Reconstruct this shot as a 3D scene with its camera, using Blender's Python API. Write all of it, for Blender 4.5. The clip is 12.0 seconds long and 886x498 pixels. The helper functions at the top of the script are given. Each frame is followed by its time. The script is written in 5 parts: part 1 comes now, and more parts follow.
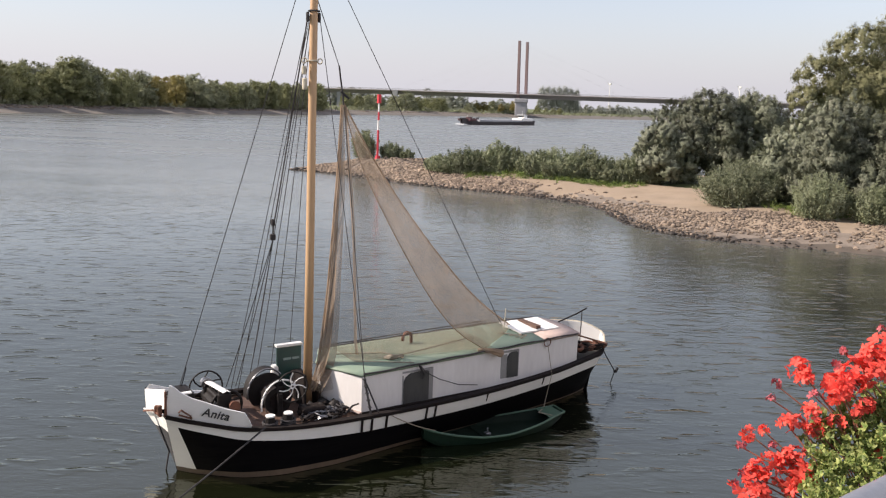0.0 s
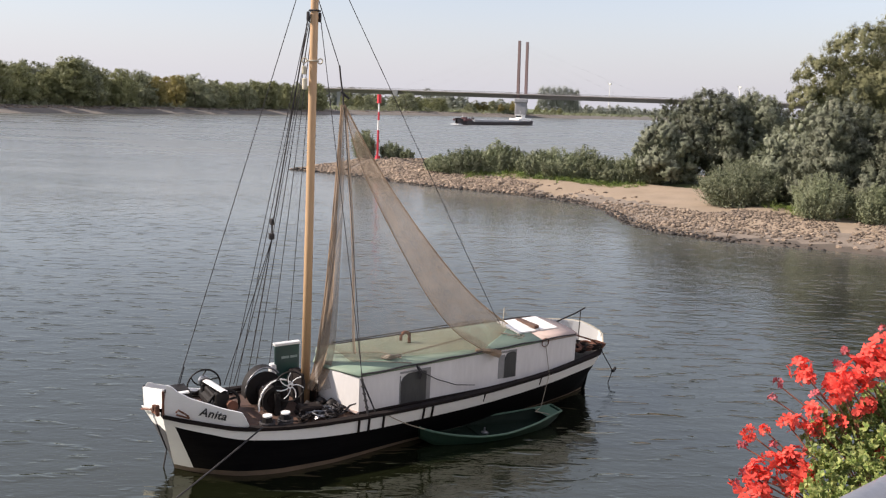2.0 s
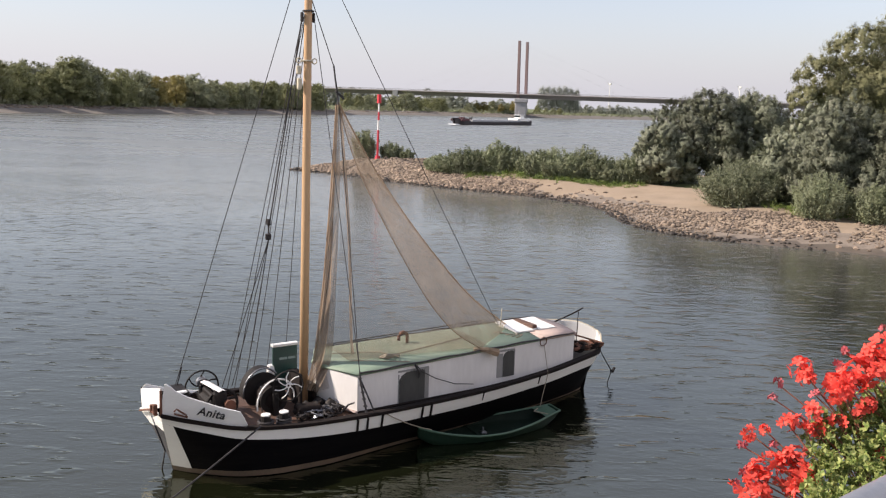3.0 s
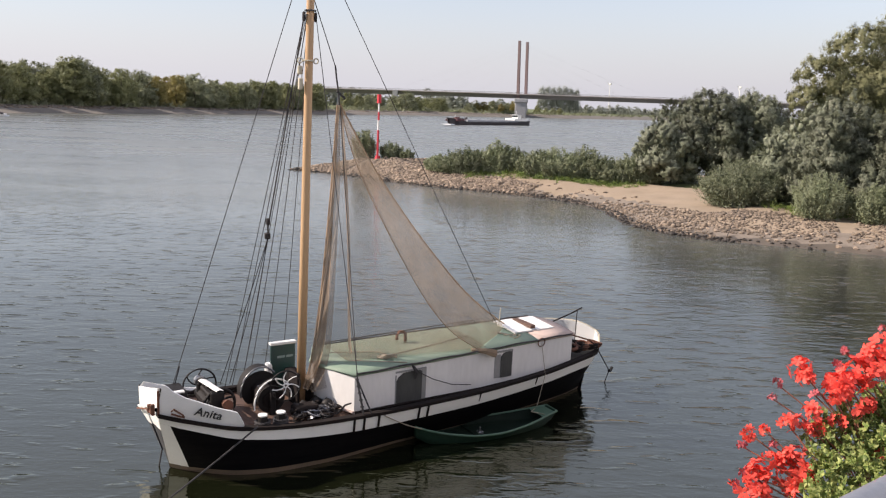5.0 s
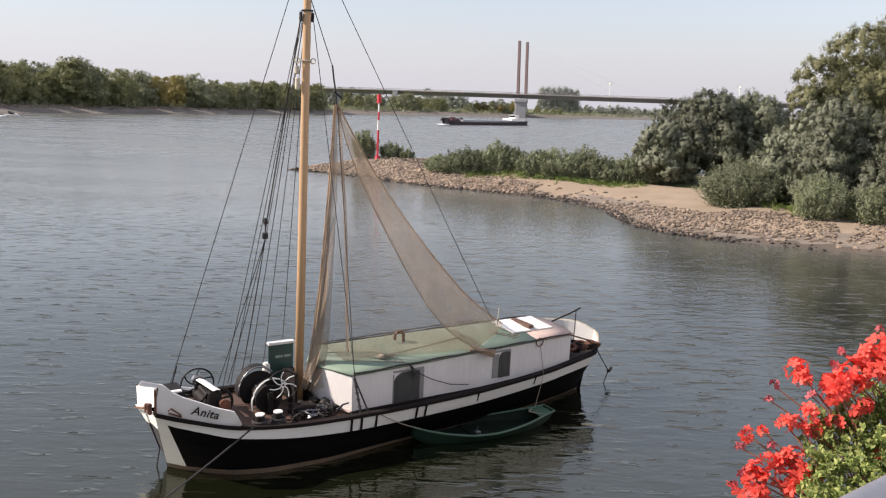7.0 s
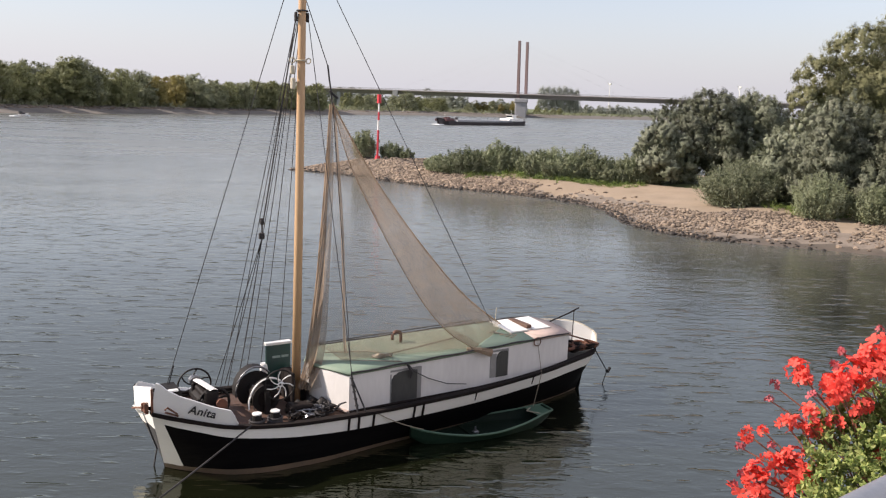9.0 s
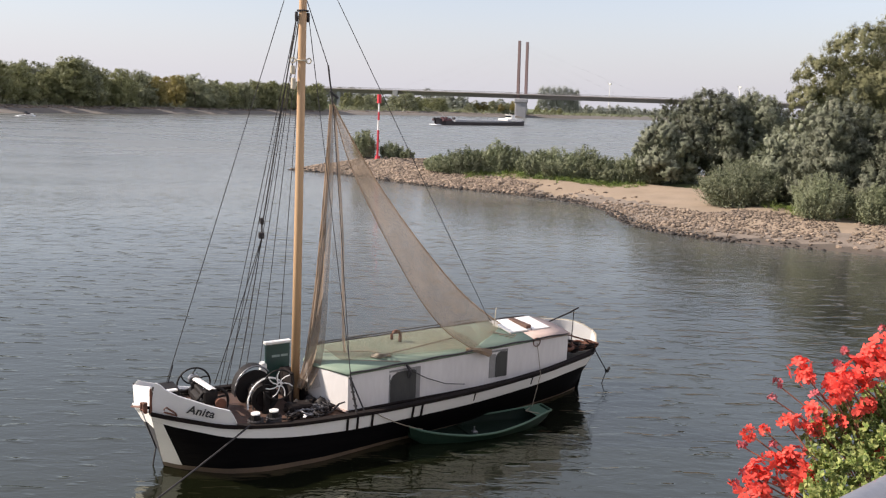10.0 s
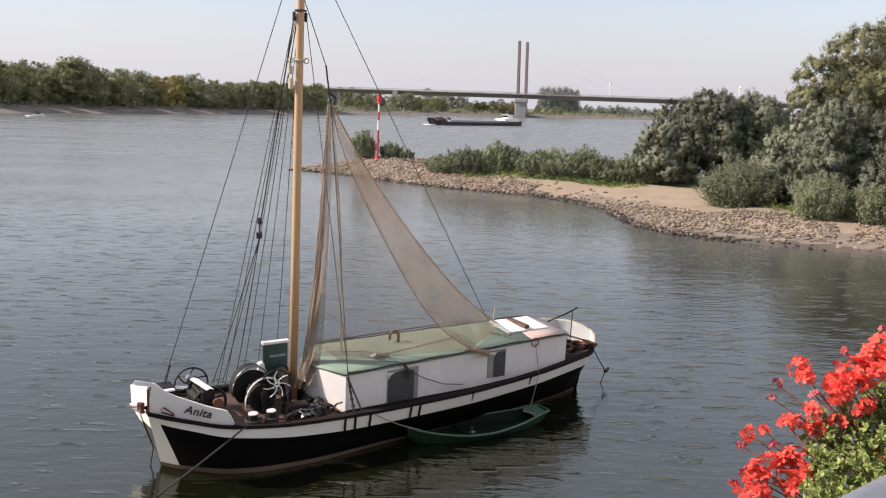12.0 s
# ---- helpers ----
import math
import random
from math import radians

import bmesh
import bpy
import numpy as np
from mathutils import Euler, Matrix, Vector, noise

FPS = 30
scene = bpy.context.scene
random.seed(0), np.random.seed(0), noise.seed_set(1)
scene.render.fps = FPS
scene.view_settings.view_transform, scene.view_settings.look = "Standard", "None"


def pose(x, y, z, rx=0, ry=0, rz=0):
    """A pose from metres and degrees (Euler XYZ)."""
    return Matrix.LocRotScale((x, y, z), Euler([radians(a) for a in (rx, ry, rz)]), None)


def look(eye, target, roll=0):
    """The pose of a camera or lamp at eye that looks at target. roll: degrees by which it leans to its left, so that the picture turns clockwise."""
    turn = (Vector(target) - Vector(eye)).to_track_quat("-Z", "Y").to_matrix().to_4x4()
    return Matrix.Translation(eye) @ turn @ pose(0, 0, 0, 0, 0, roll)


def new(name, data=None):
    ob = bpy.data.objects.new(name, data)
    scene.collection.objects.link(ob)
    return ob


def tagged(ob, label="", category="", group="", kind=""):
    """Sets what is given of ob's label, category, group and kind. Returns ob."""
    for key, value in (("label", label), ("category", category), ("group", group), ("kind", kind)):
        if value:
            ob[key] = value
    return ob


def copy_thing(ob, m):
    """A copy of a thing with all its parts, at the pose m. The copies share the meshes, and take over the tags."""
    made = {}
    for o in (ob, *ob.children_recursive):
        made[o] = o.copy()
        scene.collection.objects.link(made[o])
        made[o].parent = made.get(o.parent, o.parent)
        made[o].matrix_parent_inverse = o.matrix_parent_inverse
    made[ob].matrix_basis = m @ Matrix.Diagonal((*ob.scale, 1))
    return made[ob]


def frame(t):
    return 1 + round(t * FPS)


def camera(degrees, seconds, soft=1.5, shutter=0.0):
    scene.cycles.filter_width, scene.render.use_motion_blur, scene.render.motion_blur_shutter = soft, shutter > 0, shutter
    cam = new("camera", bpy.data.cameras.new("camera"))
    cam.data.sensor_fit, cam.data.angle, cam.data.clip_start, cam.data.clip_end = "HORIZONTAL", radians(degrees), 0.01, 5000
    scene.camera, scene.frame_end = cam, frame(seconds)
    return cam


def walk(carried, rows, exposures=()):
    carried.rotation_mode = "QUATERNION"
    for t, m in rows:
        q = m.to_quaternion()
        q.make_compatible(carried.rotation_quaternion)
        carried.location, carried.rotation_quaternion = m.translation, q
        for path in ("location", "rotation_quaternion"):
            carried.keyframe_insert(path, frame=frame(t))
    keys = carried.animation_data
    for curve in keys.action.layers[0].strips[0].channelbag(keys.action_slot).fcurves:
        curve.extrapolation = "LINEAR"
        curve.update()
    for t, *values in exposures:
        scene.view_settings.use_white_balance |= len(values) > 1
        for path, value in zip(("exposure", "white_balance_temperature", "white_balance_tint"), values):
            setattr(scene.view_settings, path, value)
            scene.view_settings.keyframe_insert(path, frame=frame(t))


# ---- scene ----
# The still camera on the promenade, 8.5 m over the river.
cam = camera(55.2, 12.0, 1.2)
EYE = (0.0, 0.0, 8.5)
VIEW = look(EYE, (0.0, 100.0, 8.5 - 16.93), 2.0)
walk(cam, [(0.0, VIEW), (12.0, VIEW)], [(0.0, 0.68, 6880, 17), (12.0, 0.68, 6880, 17)])

# Daylight: hazy sky, sun from the side.
SUN = Vector((-0.98, -0.06, 0.70)).normalized()
world = bpy.data.worlds.new("sky")
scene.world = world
world.use_nodes = True
wn = world.node_tree.nodes
sky = wn.new("ShaderNodeTexSky")
sky.sky_type, sky.sun_disc = "NISHITA", False
sky.sun_elevation = math.asin(SUN.z)
sky.sun_rotation = math.atan2(-SUN.x, SUN.y)
sky.air_density, sky.dust_density, sky.ozone_density = 1.0, 1.0, 1.2
wn["Background"].inputs["Strength"].default_value = 0.12
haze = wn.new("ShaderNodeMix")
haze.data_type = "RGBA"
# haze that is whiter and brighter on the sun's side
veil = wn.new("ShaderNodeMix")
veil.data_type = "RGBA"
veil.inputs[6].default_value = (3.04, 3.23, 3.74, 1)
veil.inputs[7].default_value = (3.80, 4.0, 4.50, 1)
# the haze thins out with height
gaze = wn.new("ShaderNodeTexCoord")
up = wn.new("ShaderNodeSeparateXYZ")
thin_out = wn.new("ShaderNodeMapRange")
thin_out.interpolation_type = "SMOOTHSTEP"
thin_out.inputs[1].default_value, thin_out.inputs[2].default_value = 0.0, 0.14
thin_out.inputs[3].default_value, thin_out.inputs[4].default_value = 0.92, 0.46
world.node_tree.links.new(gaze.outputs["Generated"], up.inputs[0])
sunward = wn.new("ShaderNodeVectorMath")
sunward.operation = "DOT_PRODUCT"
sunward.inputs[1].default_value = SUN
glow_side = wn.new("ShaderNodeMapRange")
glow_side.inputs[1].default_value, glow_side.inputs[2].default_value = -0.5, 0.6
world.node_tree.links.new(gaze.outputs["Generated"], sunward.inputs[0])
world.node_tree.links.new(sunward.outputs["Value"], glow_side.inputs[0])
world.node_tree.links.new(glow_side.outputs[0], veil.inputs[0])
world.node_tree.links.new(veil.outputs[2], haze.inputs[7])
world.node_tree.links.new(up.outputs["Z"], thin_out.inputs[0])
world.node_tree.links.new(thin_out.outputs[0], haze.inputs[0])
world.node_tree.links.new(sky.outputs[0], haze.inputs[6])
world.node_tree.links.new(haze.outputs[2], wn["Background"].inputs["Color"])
sun = new("sun", bpy.data.lights.new("sun", "SUN"))
sun.data.energy, sun.data.angle, sun.data.color = 4.6, radians(0.6), (1.0, 0.945, 0.86)
sun.matrix_world = look(SUN * 50, (0, 0, 0))


# ---- materials ----
def mat(name, c1, c2=None, scale=4.0, rough=0.7, metal=0.0, bump=0.0, bscale=30.0, stretch=(1, 1, 1),
        fine=0.35, rnd=0.0, detail=5.0, spec=0.5):
    """A surface with two colours mixed by a coarse and a fine noise, with relief."""
    m = bpy.data.materials.new(name)
    m.use_nodes = True
    nt = m.node_tree
    N, Lk = nt.nodes, nt.links
    b = N["Principled BSDF"]
    b.inputs["Roughness"].default_value, b.inputs["Metallic"].default_value = rough, metal
    b.inputs["Specular IOR Level"].default_value = spec
    c2 = c2 or tuple(v * 0.75 for v in c1)
    tc = N.new("ShaderNodeTexCoord")
    mp = N.new("ShaderNodeMapping")
    mp.inputs["Scale"].default_value = stretch
    Lk.new(tc.outputs["Object"], mp.inputs["Vector"])
    n1 = N.new("ShaderNodeTexNoise")
    n1.inputs["Scale"].default_value, n1.inputs["Detail"].default_value = scale, detail
    n2 = N.new("ShaderNodeTexNoise")
    n2.inputs["Scale"].default_value, n2.inputs["Detail"].default_value = bscale, 3.0
    for n in (n1, n2):
        Lk.new(mp.outputs[0], n.inputs["Vector"])
    mixf = N.new("ShaderNodeMix")
    mixf.data_type = "FLOAT"
    mixf.inputs[0].default_value = fine
    Lk.new(n1.outputs["Fac"], mixf.inputs[2])
    Lk.new(n2.outputs["Fac"], mixf.inputs[3])
    ramp = N.new("ShaderNodeValToRGB")
    ramp.color_ramp.elements[0].position, ramp.color_ramp.elements[1].position = 0.33, 0.67
    ramp.color_ramp.elements[0].color = (*c1, 1)
    ramp.color_ramp.elements[1].color = (*c2, 1)
    Lk.new(mixf.outputs[0], ramp.inputs[0])
    col = ramp.outputs[0]
    if rnd:
        geo = N.new("ShaderNodeNewGeometry")
        oi = N.new("ShaderNodeObjectInfo")
        add = N.new("ShaderNodeMath")
        add.operation = "ADD"
        Lk.new(geo.outputs["Random Per Island"], add.inputs[0])
        Lk.new(oi.outputs["Random"], add.inputs[1])
        mr = N.new("ShaderNodeMapRange")
        mr.inputs[1].default_value, mr.inputs[2].default_value = 0.0, 2.0
        mr.inputs[3].default_value, mr.inputs[4].default_value = 1 - rnd, 1 + rnd
        Lk.new(add.outputs[0], mr.inputs[0])
        hsv = N.new("ShaderNodeHueSaturation")
        Lk.new(mr.outputs[0], hsv.inputs["Value"])
        Lk.new(col, hsv.inputs["Color"])
        col = hsv.outputs[0]
    Lk.new(col, b.inputs["Base Color"])
    if bump:
        bp = N.new("ShaderNodeBump")
        bp.inputs["Strength"].default_value, bp.inputs["Distance"].default_value = bump, 0.05
        Lk.new(n2.outputs["Fac"], bp.inputs["Height"])
        Lk.new(bp.outputs[0], b.inputs["Normal"])
    return m


def leafy(name, c1, c2, scale=0.6, thin=0.14, vary=0.35):
    m = mat(name, c1, c2, scale=scale, rough=0.55, rnd=vary, fine=0.2, bscale=3.0, spec=0.3)
    nt = m.node_tree
    N, Lk = nt.nodes, nt.links
    b = N["Principled BSDF"]
    tr = N.new("ShaderNodeBsdfTranslucent")
    mx = N.new("ShaderNodeMixShader")
    mx.inputs[0].default_value = thin
    Lk.new(b.inputs["Base Color"].links[0].from_socket, tr.inputs["Color"])
    Lk.new(b.outputs[0], mx.inputs[1])
    Lk.new(tr.outputs[0], mx.inputs[2])
    Lk.new(mx.outputs[0], N["Material Output"].inputs["Surface"])
    return m


def netting(name, col, cover, thread=60.0):
    """Fine netting: threads with open mesh between them."""
    m = mat(name, col, tuple(v * 0.7 for v in col), scale=1.2, rough=0.9, spec=0.1)
    nt = m.node_tree
    N, Lk = nt.nodes, nt.links
    tp = N.new("ShaderNodeBsdfTransparent")
    mx = N.new("ShaderNodeMixShader")
    tc = N.new("ShaderNodeTexCoord")
    no = N.new("ShaderNodeTexNoise")
    no.inputs["Scale"].default_value, no.inputs["Detail"].default_value = thread, 1.0
    n2 = N.new("ShaderNodeTexNoise")
    n2.inputs["Scale"].default_value, n2.inputs["Detail"].default_value = 1.6, 4.0
    Lk.new(tc.outputs["Object"], no.inputs["Vector"])
    Lk.new(tc.outputs["Object"], n2.inputs["Vector"])
    ad = N.new("ShaderNodeMath")
    ad.operation = "MULTIPLY_ADD"
    ad.inputs[1].default_value = 0.5
    Lk.new(n2.outputs["Fac"], ad.inputs[0])
    Lk.new(no.outputs["Fac"], ad.inputs[2])
    mr = N.new("ShaderNodeMapRange")
    mr.inputs[1].default_value, mr.inputs[2].default_value = 0.55, 0.95
    mr.inputs[3].default_value, mr.inputs[4].default_value = max(0, cover - 0.18), min(1, cover + 0.18)
    Lk.new(ad.outputs[0], mr.inputs[0])
    Lk.new(mr.outputs[0], mx.inputs[0])
    Lk.new(tp.outputs[0], mx.inputs[1])
    tl = N.new("ShaderNodeBsdfTranslucent")
    Lk.new(N["Principled BSDF"].inputs["Base Color"].links[0].from_socket, tl.inputs["Color"])
    m2 = N.new("ShaderNodeMixShader")
    m2.inputs[0].default_value = 0.45
    Lk.new(N["Principled BSDF"].outputs[0], m2.inputs[1])
    Lk.new(tl.outputs[0], m2.inputs[2])
    Lk.new(m2.outputs[0], mx.inputs[2])
    Lk.new(mx.outputs[0], N["Material Output"].inputs["Surface"])
    return m


def river(name):
    m = bpy.data.materials.new(name)
    m.use_nodes = True
    nt = m.node_tree
    N, Lk = nt.nodes, nt.links
    b = N["Principled BSDF"]
    b.inputs["Specular Tint"].default_value = (1.0, 0.985, 0.80, 1)
    b.inputs["Roughness"].default_value = 0.10
    tc = N.new("ShaderNodeTexCoord")

    def drawn(scale, st, turn, detail, dist=0.6):
        mp = N.new("ShaderNodeMapping")
        mp.inputs["Scale"].default_value = st
        mp.inputs["Rotation"].default_value = (0, 0, radians(turn))
        n = N.new("ShaderNodeTexNoise")
        n.inputs["Scale"].default_value, n.inputs["Detail"].default_value = scale, detail
        n.inputs["Distortion"].default_value = dist
        Lk.new(tc.outputs["Object"], mp.inputs[0])
        Lk.new(mp.outputs[0], n.inputs["Vector"])
        return n.outputs["Fac"]

    def ranged(src, a0, a1, b0, b1, soft=False):
        r = N.new("ShaderNodeMapRange")
        if soft:
            r.interpolation_type = "SMOOTHSTEP"
        for i, v in zip((1, 2, 3, 4), (a0, a1, b0, b1)):
            r.inputs[i].default_value = v
        Lk.new(src, r.inputs[0])
        return r.outputs[0]

    def maths(op, p, q):
        m2 = N.new("ShaderNodeMath")
        m2.operation = op
        for i, v in enumerate((p, q)):
            if isinstance(v, float):
                m2.inputs[i].default_value = v
            else:
                Lk.new(v, m2.inputs[i])
        return m2.outputs[0]

    # swell, ripples, and scattered short wavelets that stand out singly
    swell = maths("MULTIPLY", drawn(0.55, (0.6, 1.3, 1), -12, 2.5), 0.065)
    ripple = maths("MULTIPLY", drawn(1.9, (0.55, 1.4, 1), -12, 3.0), 0.048)
    fine = maths("MULTIPLY", drawn(7.0, (0.7, 1.3, 1), -12, 2.5), 0.014)
    crest = ranged(drawn(1.15, (0.65, 2.0, 1), -8, 2.0, 0.2), 0.56, 0.74, 0.0, 0.052, True)
    total = maths("ADD", maths("ADD", swell, ripple), maths("ADD", fine, crest))
    bp = N.new("ShaderNodeBump")
    bp.inputs["Distance"].default_value = 0.74
    Lk.new(ranged(drawn(0.035, (1, 1, 1), 0, 3.0, 0.0), 0.35, 0.65, 0.36, 0.75), bp.inputs["Strength"])
    Lk.new(total, bp.inputs["Height"])
    Lk.new(bp.outputs[0], b.inputs["Normal"])
    # near colour darkened for the boat's shade and reflection; rougher, siltier in the stream
    sep = N.new("ShaderNodeSeparateXYZ")
    Lk.new(tc.outputs["Object"], sep.inputs[0])
    Lk.new(ranged(sep.outputs["Y"], 18.0, 80.0, 2.4, 1.5, True), b.inputs["IOR"])
    stream = ranged(sep.outputs["Y"], 15.0, 170.0, 0.0, 1.0, True)
    # long slicks drawn out by the current
    slick = ranged(drawn(1.0, (0.022, 0.10, 1), -6, 6.0, 0.0), 0.36, 0.64, 0.72, 1.18)
    Lk.new(maths("MULTIPLY", ranged(stream, 0.0, 1.0, 0.04, 0.30), slick), b.inputs["Roughness"])
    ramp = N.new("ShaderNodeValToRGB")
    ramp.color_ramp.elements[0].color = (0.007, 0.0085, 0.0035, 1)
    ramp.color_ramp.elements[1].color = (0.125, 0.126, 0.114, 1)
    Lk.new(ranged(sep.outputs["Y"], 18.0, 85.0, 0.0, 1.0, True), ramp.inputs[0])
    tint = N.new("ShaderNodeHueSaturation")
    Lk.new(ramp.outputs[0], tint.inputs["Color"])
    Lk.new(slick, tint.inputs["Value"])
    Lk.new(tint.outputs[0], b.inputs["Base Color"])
    return m


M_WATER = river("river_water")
M_SAND = mat("sand", (0.32, 0.245, 0.175), (0.25, 0.19, 0.13), 0.5, 0.95, bump=0.4, bscale=6.0)
M_MUD = mat("wet_mud", (0.12, 0.095, 0.07), (0.075, 0.06, 0.045), 0.8, 0.6, bump=0.4, bscale=5.0)
# darker than the sand, to stand in for shaded gaps between the stones
M_GAP_GRAVEL = mat("gap_shade_gravel", (0.23, 0.185, 0.145), (0.15, 0.122, 0.096), 1.2, 0.95, bump=0.5, bscale=9.0)
M_GRASS = mat("grass", (0.075, 0.105, 0.03), (0.13, 0.135, 0.05), 0.4, 0.9, bump=0.6, bscale=4.0)
M_BANK = mat("bank_earth", (0.17, 0.148, 0.125), (0.10, 0.09, 0.078), 0.15, 0.95, bump=0.4, bscale=1.0)
M_STONE = mat("rubble_stone", (0.255, 0.195, 0.142), (0.075, 0.057, 0.045), 1.2, 0.9, bump=0.3, bscale=14, rnd=1.0)
M_STONE_WET = mat("wet_rubble", (0.034, 0.025, 0.018), (0.018, 0.014, 0.011), 1.2, 0.7, bump=0.3, bscale=14, rnd=0.4)
M_WILLOW = leafy("willow_leaf", (0.12, 0.135, 0.08), (0.25, 0.26, 0.185), thin=0.06, vary=0.6)
M_WILLOW_D = leafy("poplar_leaf", (0.10, 0.105, 0.045), (0.185, 0.178, 0.09), thin=0.06, vary=0.55)
M_HEDGE = leafy("shore_willow_leaf", (0.158, 0.184, 0.098), (0.258, 0.27, 0.172), thin=0.24, vary=0.5)
# far leaf colours are lifted to stand in for distance haze
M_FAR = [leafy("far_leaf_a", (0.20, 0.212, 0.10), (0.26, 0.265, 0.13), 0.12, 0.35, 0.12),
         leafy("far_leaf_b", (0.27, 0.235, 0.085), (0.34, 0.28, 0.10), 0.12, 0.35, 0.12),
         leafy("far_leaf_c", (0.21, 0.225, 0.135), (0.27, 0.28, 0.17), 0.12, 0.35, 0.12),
         # palest grey-green: distance haze is mixed into the leaf colour
         leafy("far_leaf_hazed", (0.29, 0.31, 0.255), (0.35, 0.365, 0.31), 0.12, 0.45, 0.12)]
M_BARK = mat("bark", (0.10, 0.08, 0.06), (0.06, 0.05, 0.04), 3.0, 0.95, bump=0.6, bscale=12, stretch=(1, 1, 0.25))
M_BLACK = mat("black_tar_hull", (0.003, 0.003, 0.0038), (0.006, 0.0056, 0.006), 1.5, 0.6, spec=0.03, bump=0.15, bscale=6, stretch=(0.25, 1, 3))
M_BOOT = mat("brown_boot_top", (0.15, 0.10, 0.065), (0.09, 0.065, 0.045), 2.0, 0.7, bump=0.2, bscale=14)
M_WHITE = mat("white_paint", (0.78, 0.77, 0.74), (0.70, 0.69, 0.66), 1.3, 0.5, bump=0.08, bscale=25, stretch=(0.4, 1, 1.6))
M_DIRTY = mat("weathered_white_paint", (0.74, 0.715, 0.69), (0.62, 0.595, 0.57), 0.9, 0.65, bump=0.12, bscale=7, stretch=(1.3, 1, 0.35))
M_GREYPLANK = mat("grey_bow_plank", (0.034, 0.034, 0.040), (0.022, 0.022, 0.026), 2.0, 0.7, bump=0.2, bscale=20)
M_RAIL = mat("dark_rail_wood", (0.018, 0.0125, 0.011), (0.011, 0.0085, 0.008), 3.0, 0.9, spec=0.2, bump=0.2, bscale=20)
M_DECK = mat("red_brown_deck", (0.115, 0.06, 0.04), (0.07, 0.042, 0.03), 2.0, 0.75, bump=0.25, bscale=18, stretch=(0.3, 2, 1))
M_DARKDECK = mat("dark_brown_deck", (0.025, 0.02, 0.017), (0.015, 0.0125, 0.011), 2.0, 0.7, bump=0.3, bscale=18)
M_GREEN = mat("pale_green_roof", (0.17, 0.245, 0.18), (0.235, 0.275, 0.205), 1.1, 0.7, bump=0.15, bscale=10, stretch=(0.5, 1, 1))
M_PINK = mat("faded_red_roof", (0.46, 0.35, 0.31), (0.38, 0.30, 0.26), 2.0, 0.8, bump=0.15, bscale=10)
M_CREAM = mat("cream_canvas", (0.52, 0.46, 0.36), (0.42, 0.38, 0.29), 2.0, 0.9, bump=0.3, bscale=20)
M_SPAR = mat("varnished_pine", (0.53, 0.34, 0.19), (0.43, 0.265, 0.14), 2.0, 0.45, bump=0.1, bscale=30, stretch=(2, 2, 0.15))
M_ROPE = mat("dark_rope", (0.05, 0.045, 0.045), (0.028, 0.026, 0.028), 8.0, 0.9, bump=0.5, bscale=60)
M_PALEROPE = mat("pale_rope", (0.36, 0.31, 0.24), (0.25, 0.21, 0.16), 8.0, 0.9, bump=0.5, bscale=60)
M_STEEL = mat("grey_steel", (0.30, 0.30, 0.31), (0.20, 0.20, 0.21), 4.0, 0.4, metal=0.8, bump=0.1, bscale=40)
M_BLACKIRON = mat("black_iron", (0.010, 0.0095, 0.010), (0.02, 0.016, 0.014), 4.0, 0.65, spec=0.25, bump=0.2, bscale=30)
M_RUST = mat("rusty_iron", (0.19, 0.075, 0.045), (0.09, 0.045, 0.03), 6.0, 0.8, metal=0.2, bump=0.4, bscale=30)
M_WINDOW = mat("dark_shutter", (0.07, 0.07, 0.066), (0.04, 0.04, 0.04), 2.5, 0.55, bump=0.1, bscale=15, stretch=(2, 1, 0.3))
M_WINFRAME = mat("grey_shutter_board", (0.30, 0.29, 0.28), (0.22, 0.215, 0.21), 2.0, 0.7, bump=0.1, bscale=15)
M_SIGN = mat("dark_green_board", (0.022, 0.075, 0.06), (0.03, 0.06, 0.055), 3.0, 0.5)
M_TEXTPALE = mat("pale_lettering", (0.30, 0.38, 0.36), (0.22, 0.3, 0.28), 5.0, 0.6)
M_LETTER = mat("black_lettering", (0.02, 0.02, 0.024), (0.03, 0.03, 0.03), 5.0, 0.5)
# dinghy greens darkened for the shade beside the boat, the inside most
M_DINGHY = mat("green_dinghy_paint", (0.006, 0.020, 0.012), (0.011, 0.030, 0.018), 1.5, 0.45, spec=0.2, bump=0.15, bscale=12)
M_DINGHY_IN = mat("dark_dinghy_inside", (0.004, 0.010, 0.0065), (0.008, 0.015, 0.010), 2.0, 0.7, spec=0.12, bump=0.15, bscale=12)
M_DINGHY_RIM = mat("pale_green_gunwale", (0.065, 0.13, 0.085), (0.05, 0.10, 0.066), 2.0, 0.55)
M_NET = netting("brown_netting", (0.37, 0.29, 0.22), 0.62)
M_NETDENSE = netting("gathered_netting", (0.50, 0.375, 0.27), 0.78)
M_FILM = netting("single_netting", (0.45, 0.38, 0.31), 0.2)
M_ROOFNET = netting("spread_netting", (0.40, 0.36, 0.27), 0.42)
M_CONCRETE = mat("concrete", (0.34, 0.34, 0.34), (0.26, 0.26, 0.265), 0.05, 0.85, bump=0.1, bscale=0.5)
M_DECKSTEEL = mat("bridge_steel", (0.22, 0.205, 0.195), (0.17, 0.16, 0.155), 0.05, 0.7)
M_PYLON = mat("red_brown_pylon_paint", (0.17, 0.115, 0.11), (0.14, 0.10, 0.098), 0.05, 0.7)
M_RED = mat("red_marker_paint", (0.62, 0.035, 0.05), (0.50, 0.03, 0.045), 1.5, 0.5)
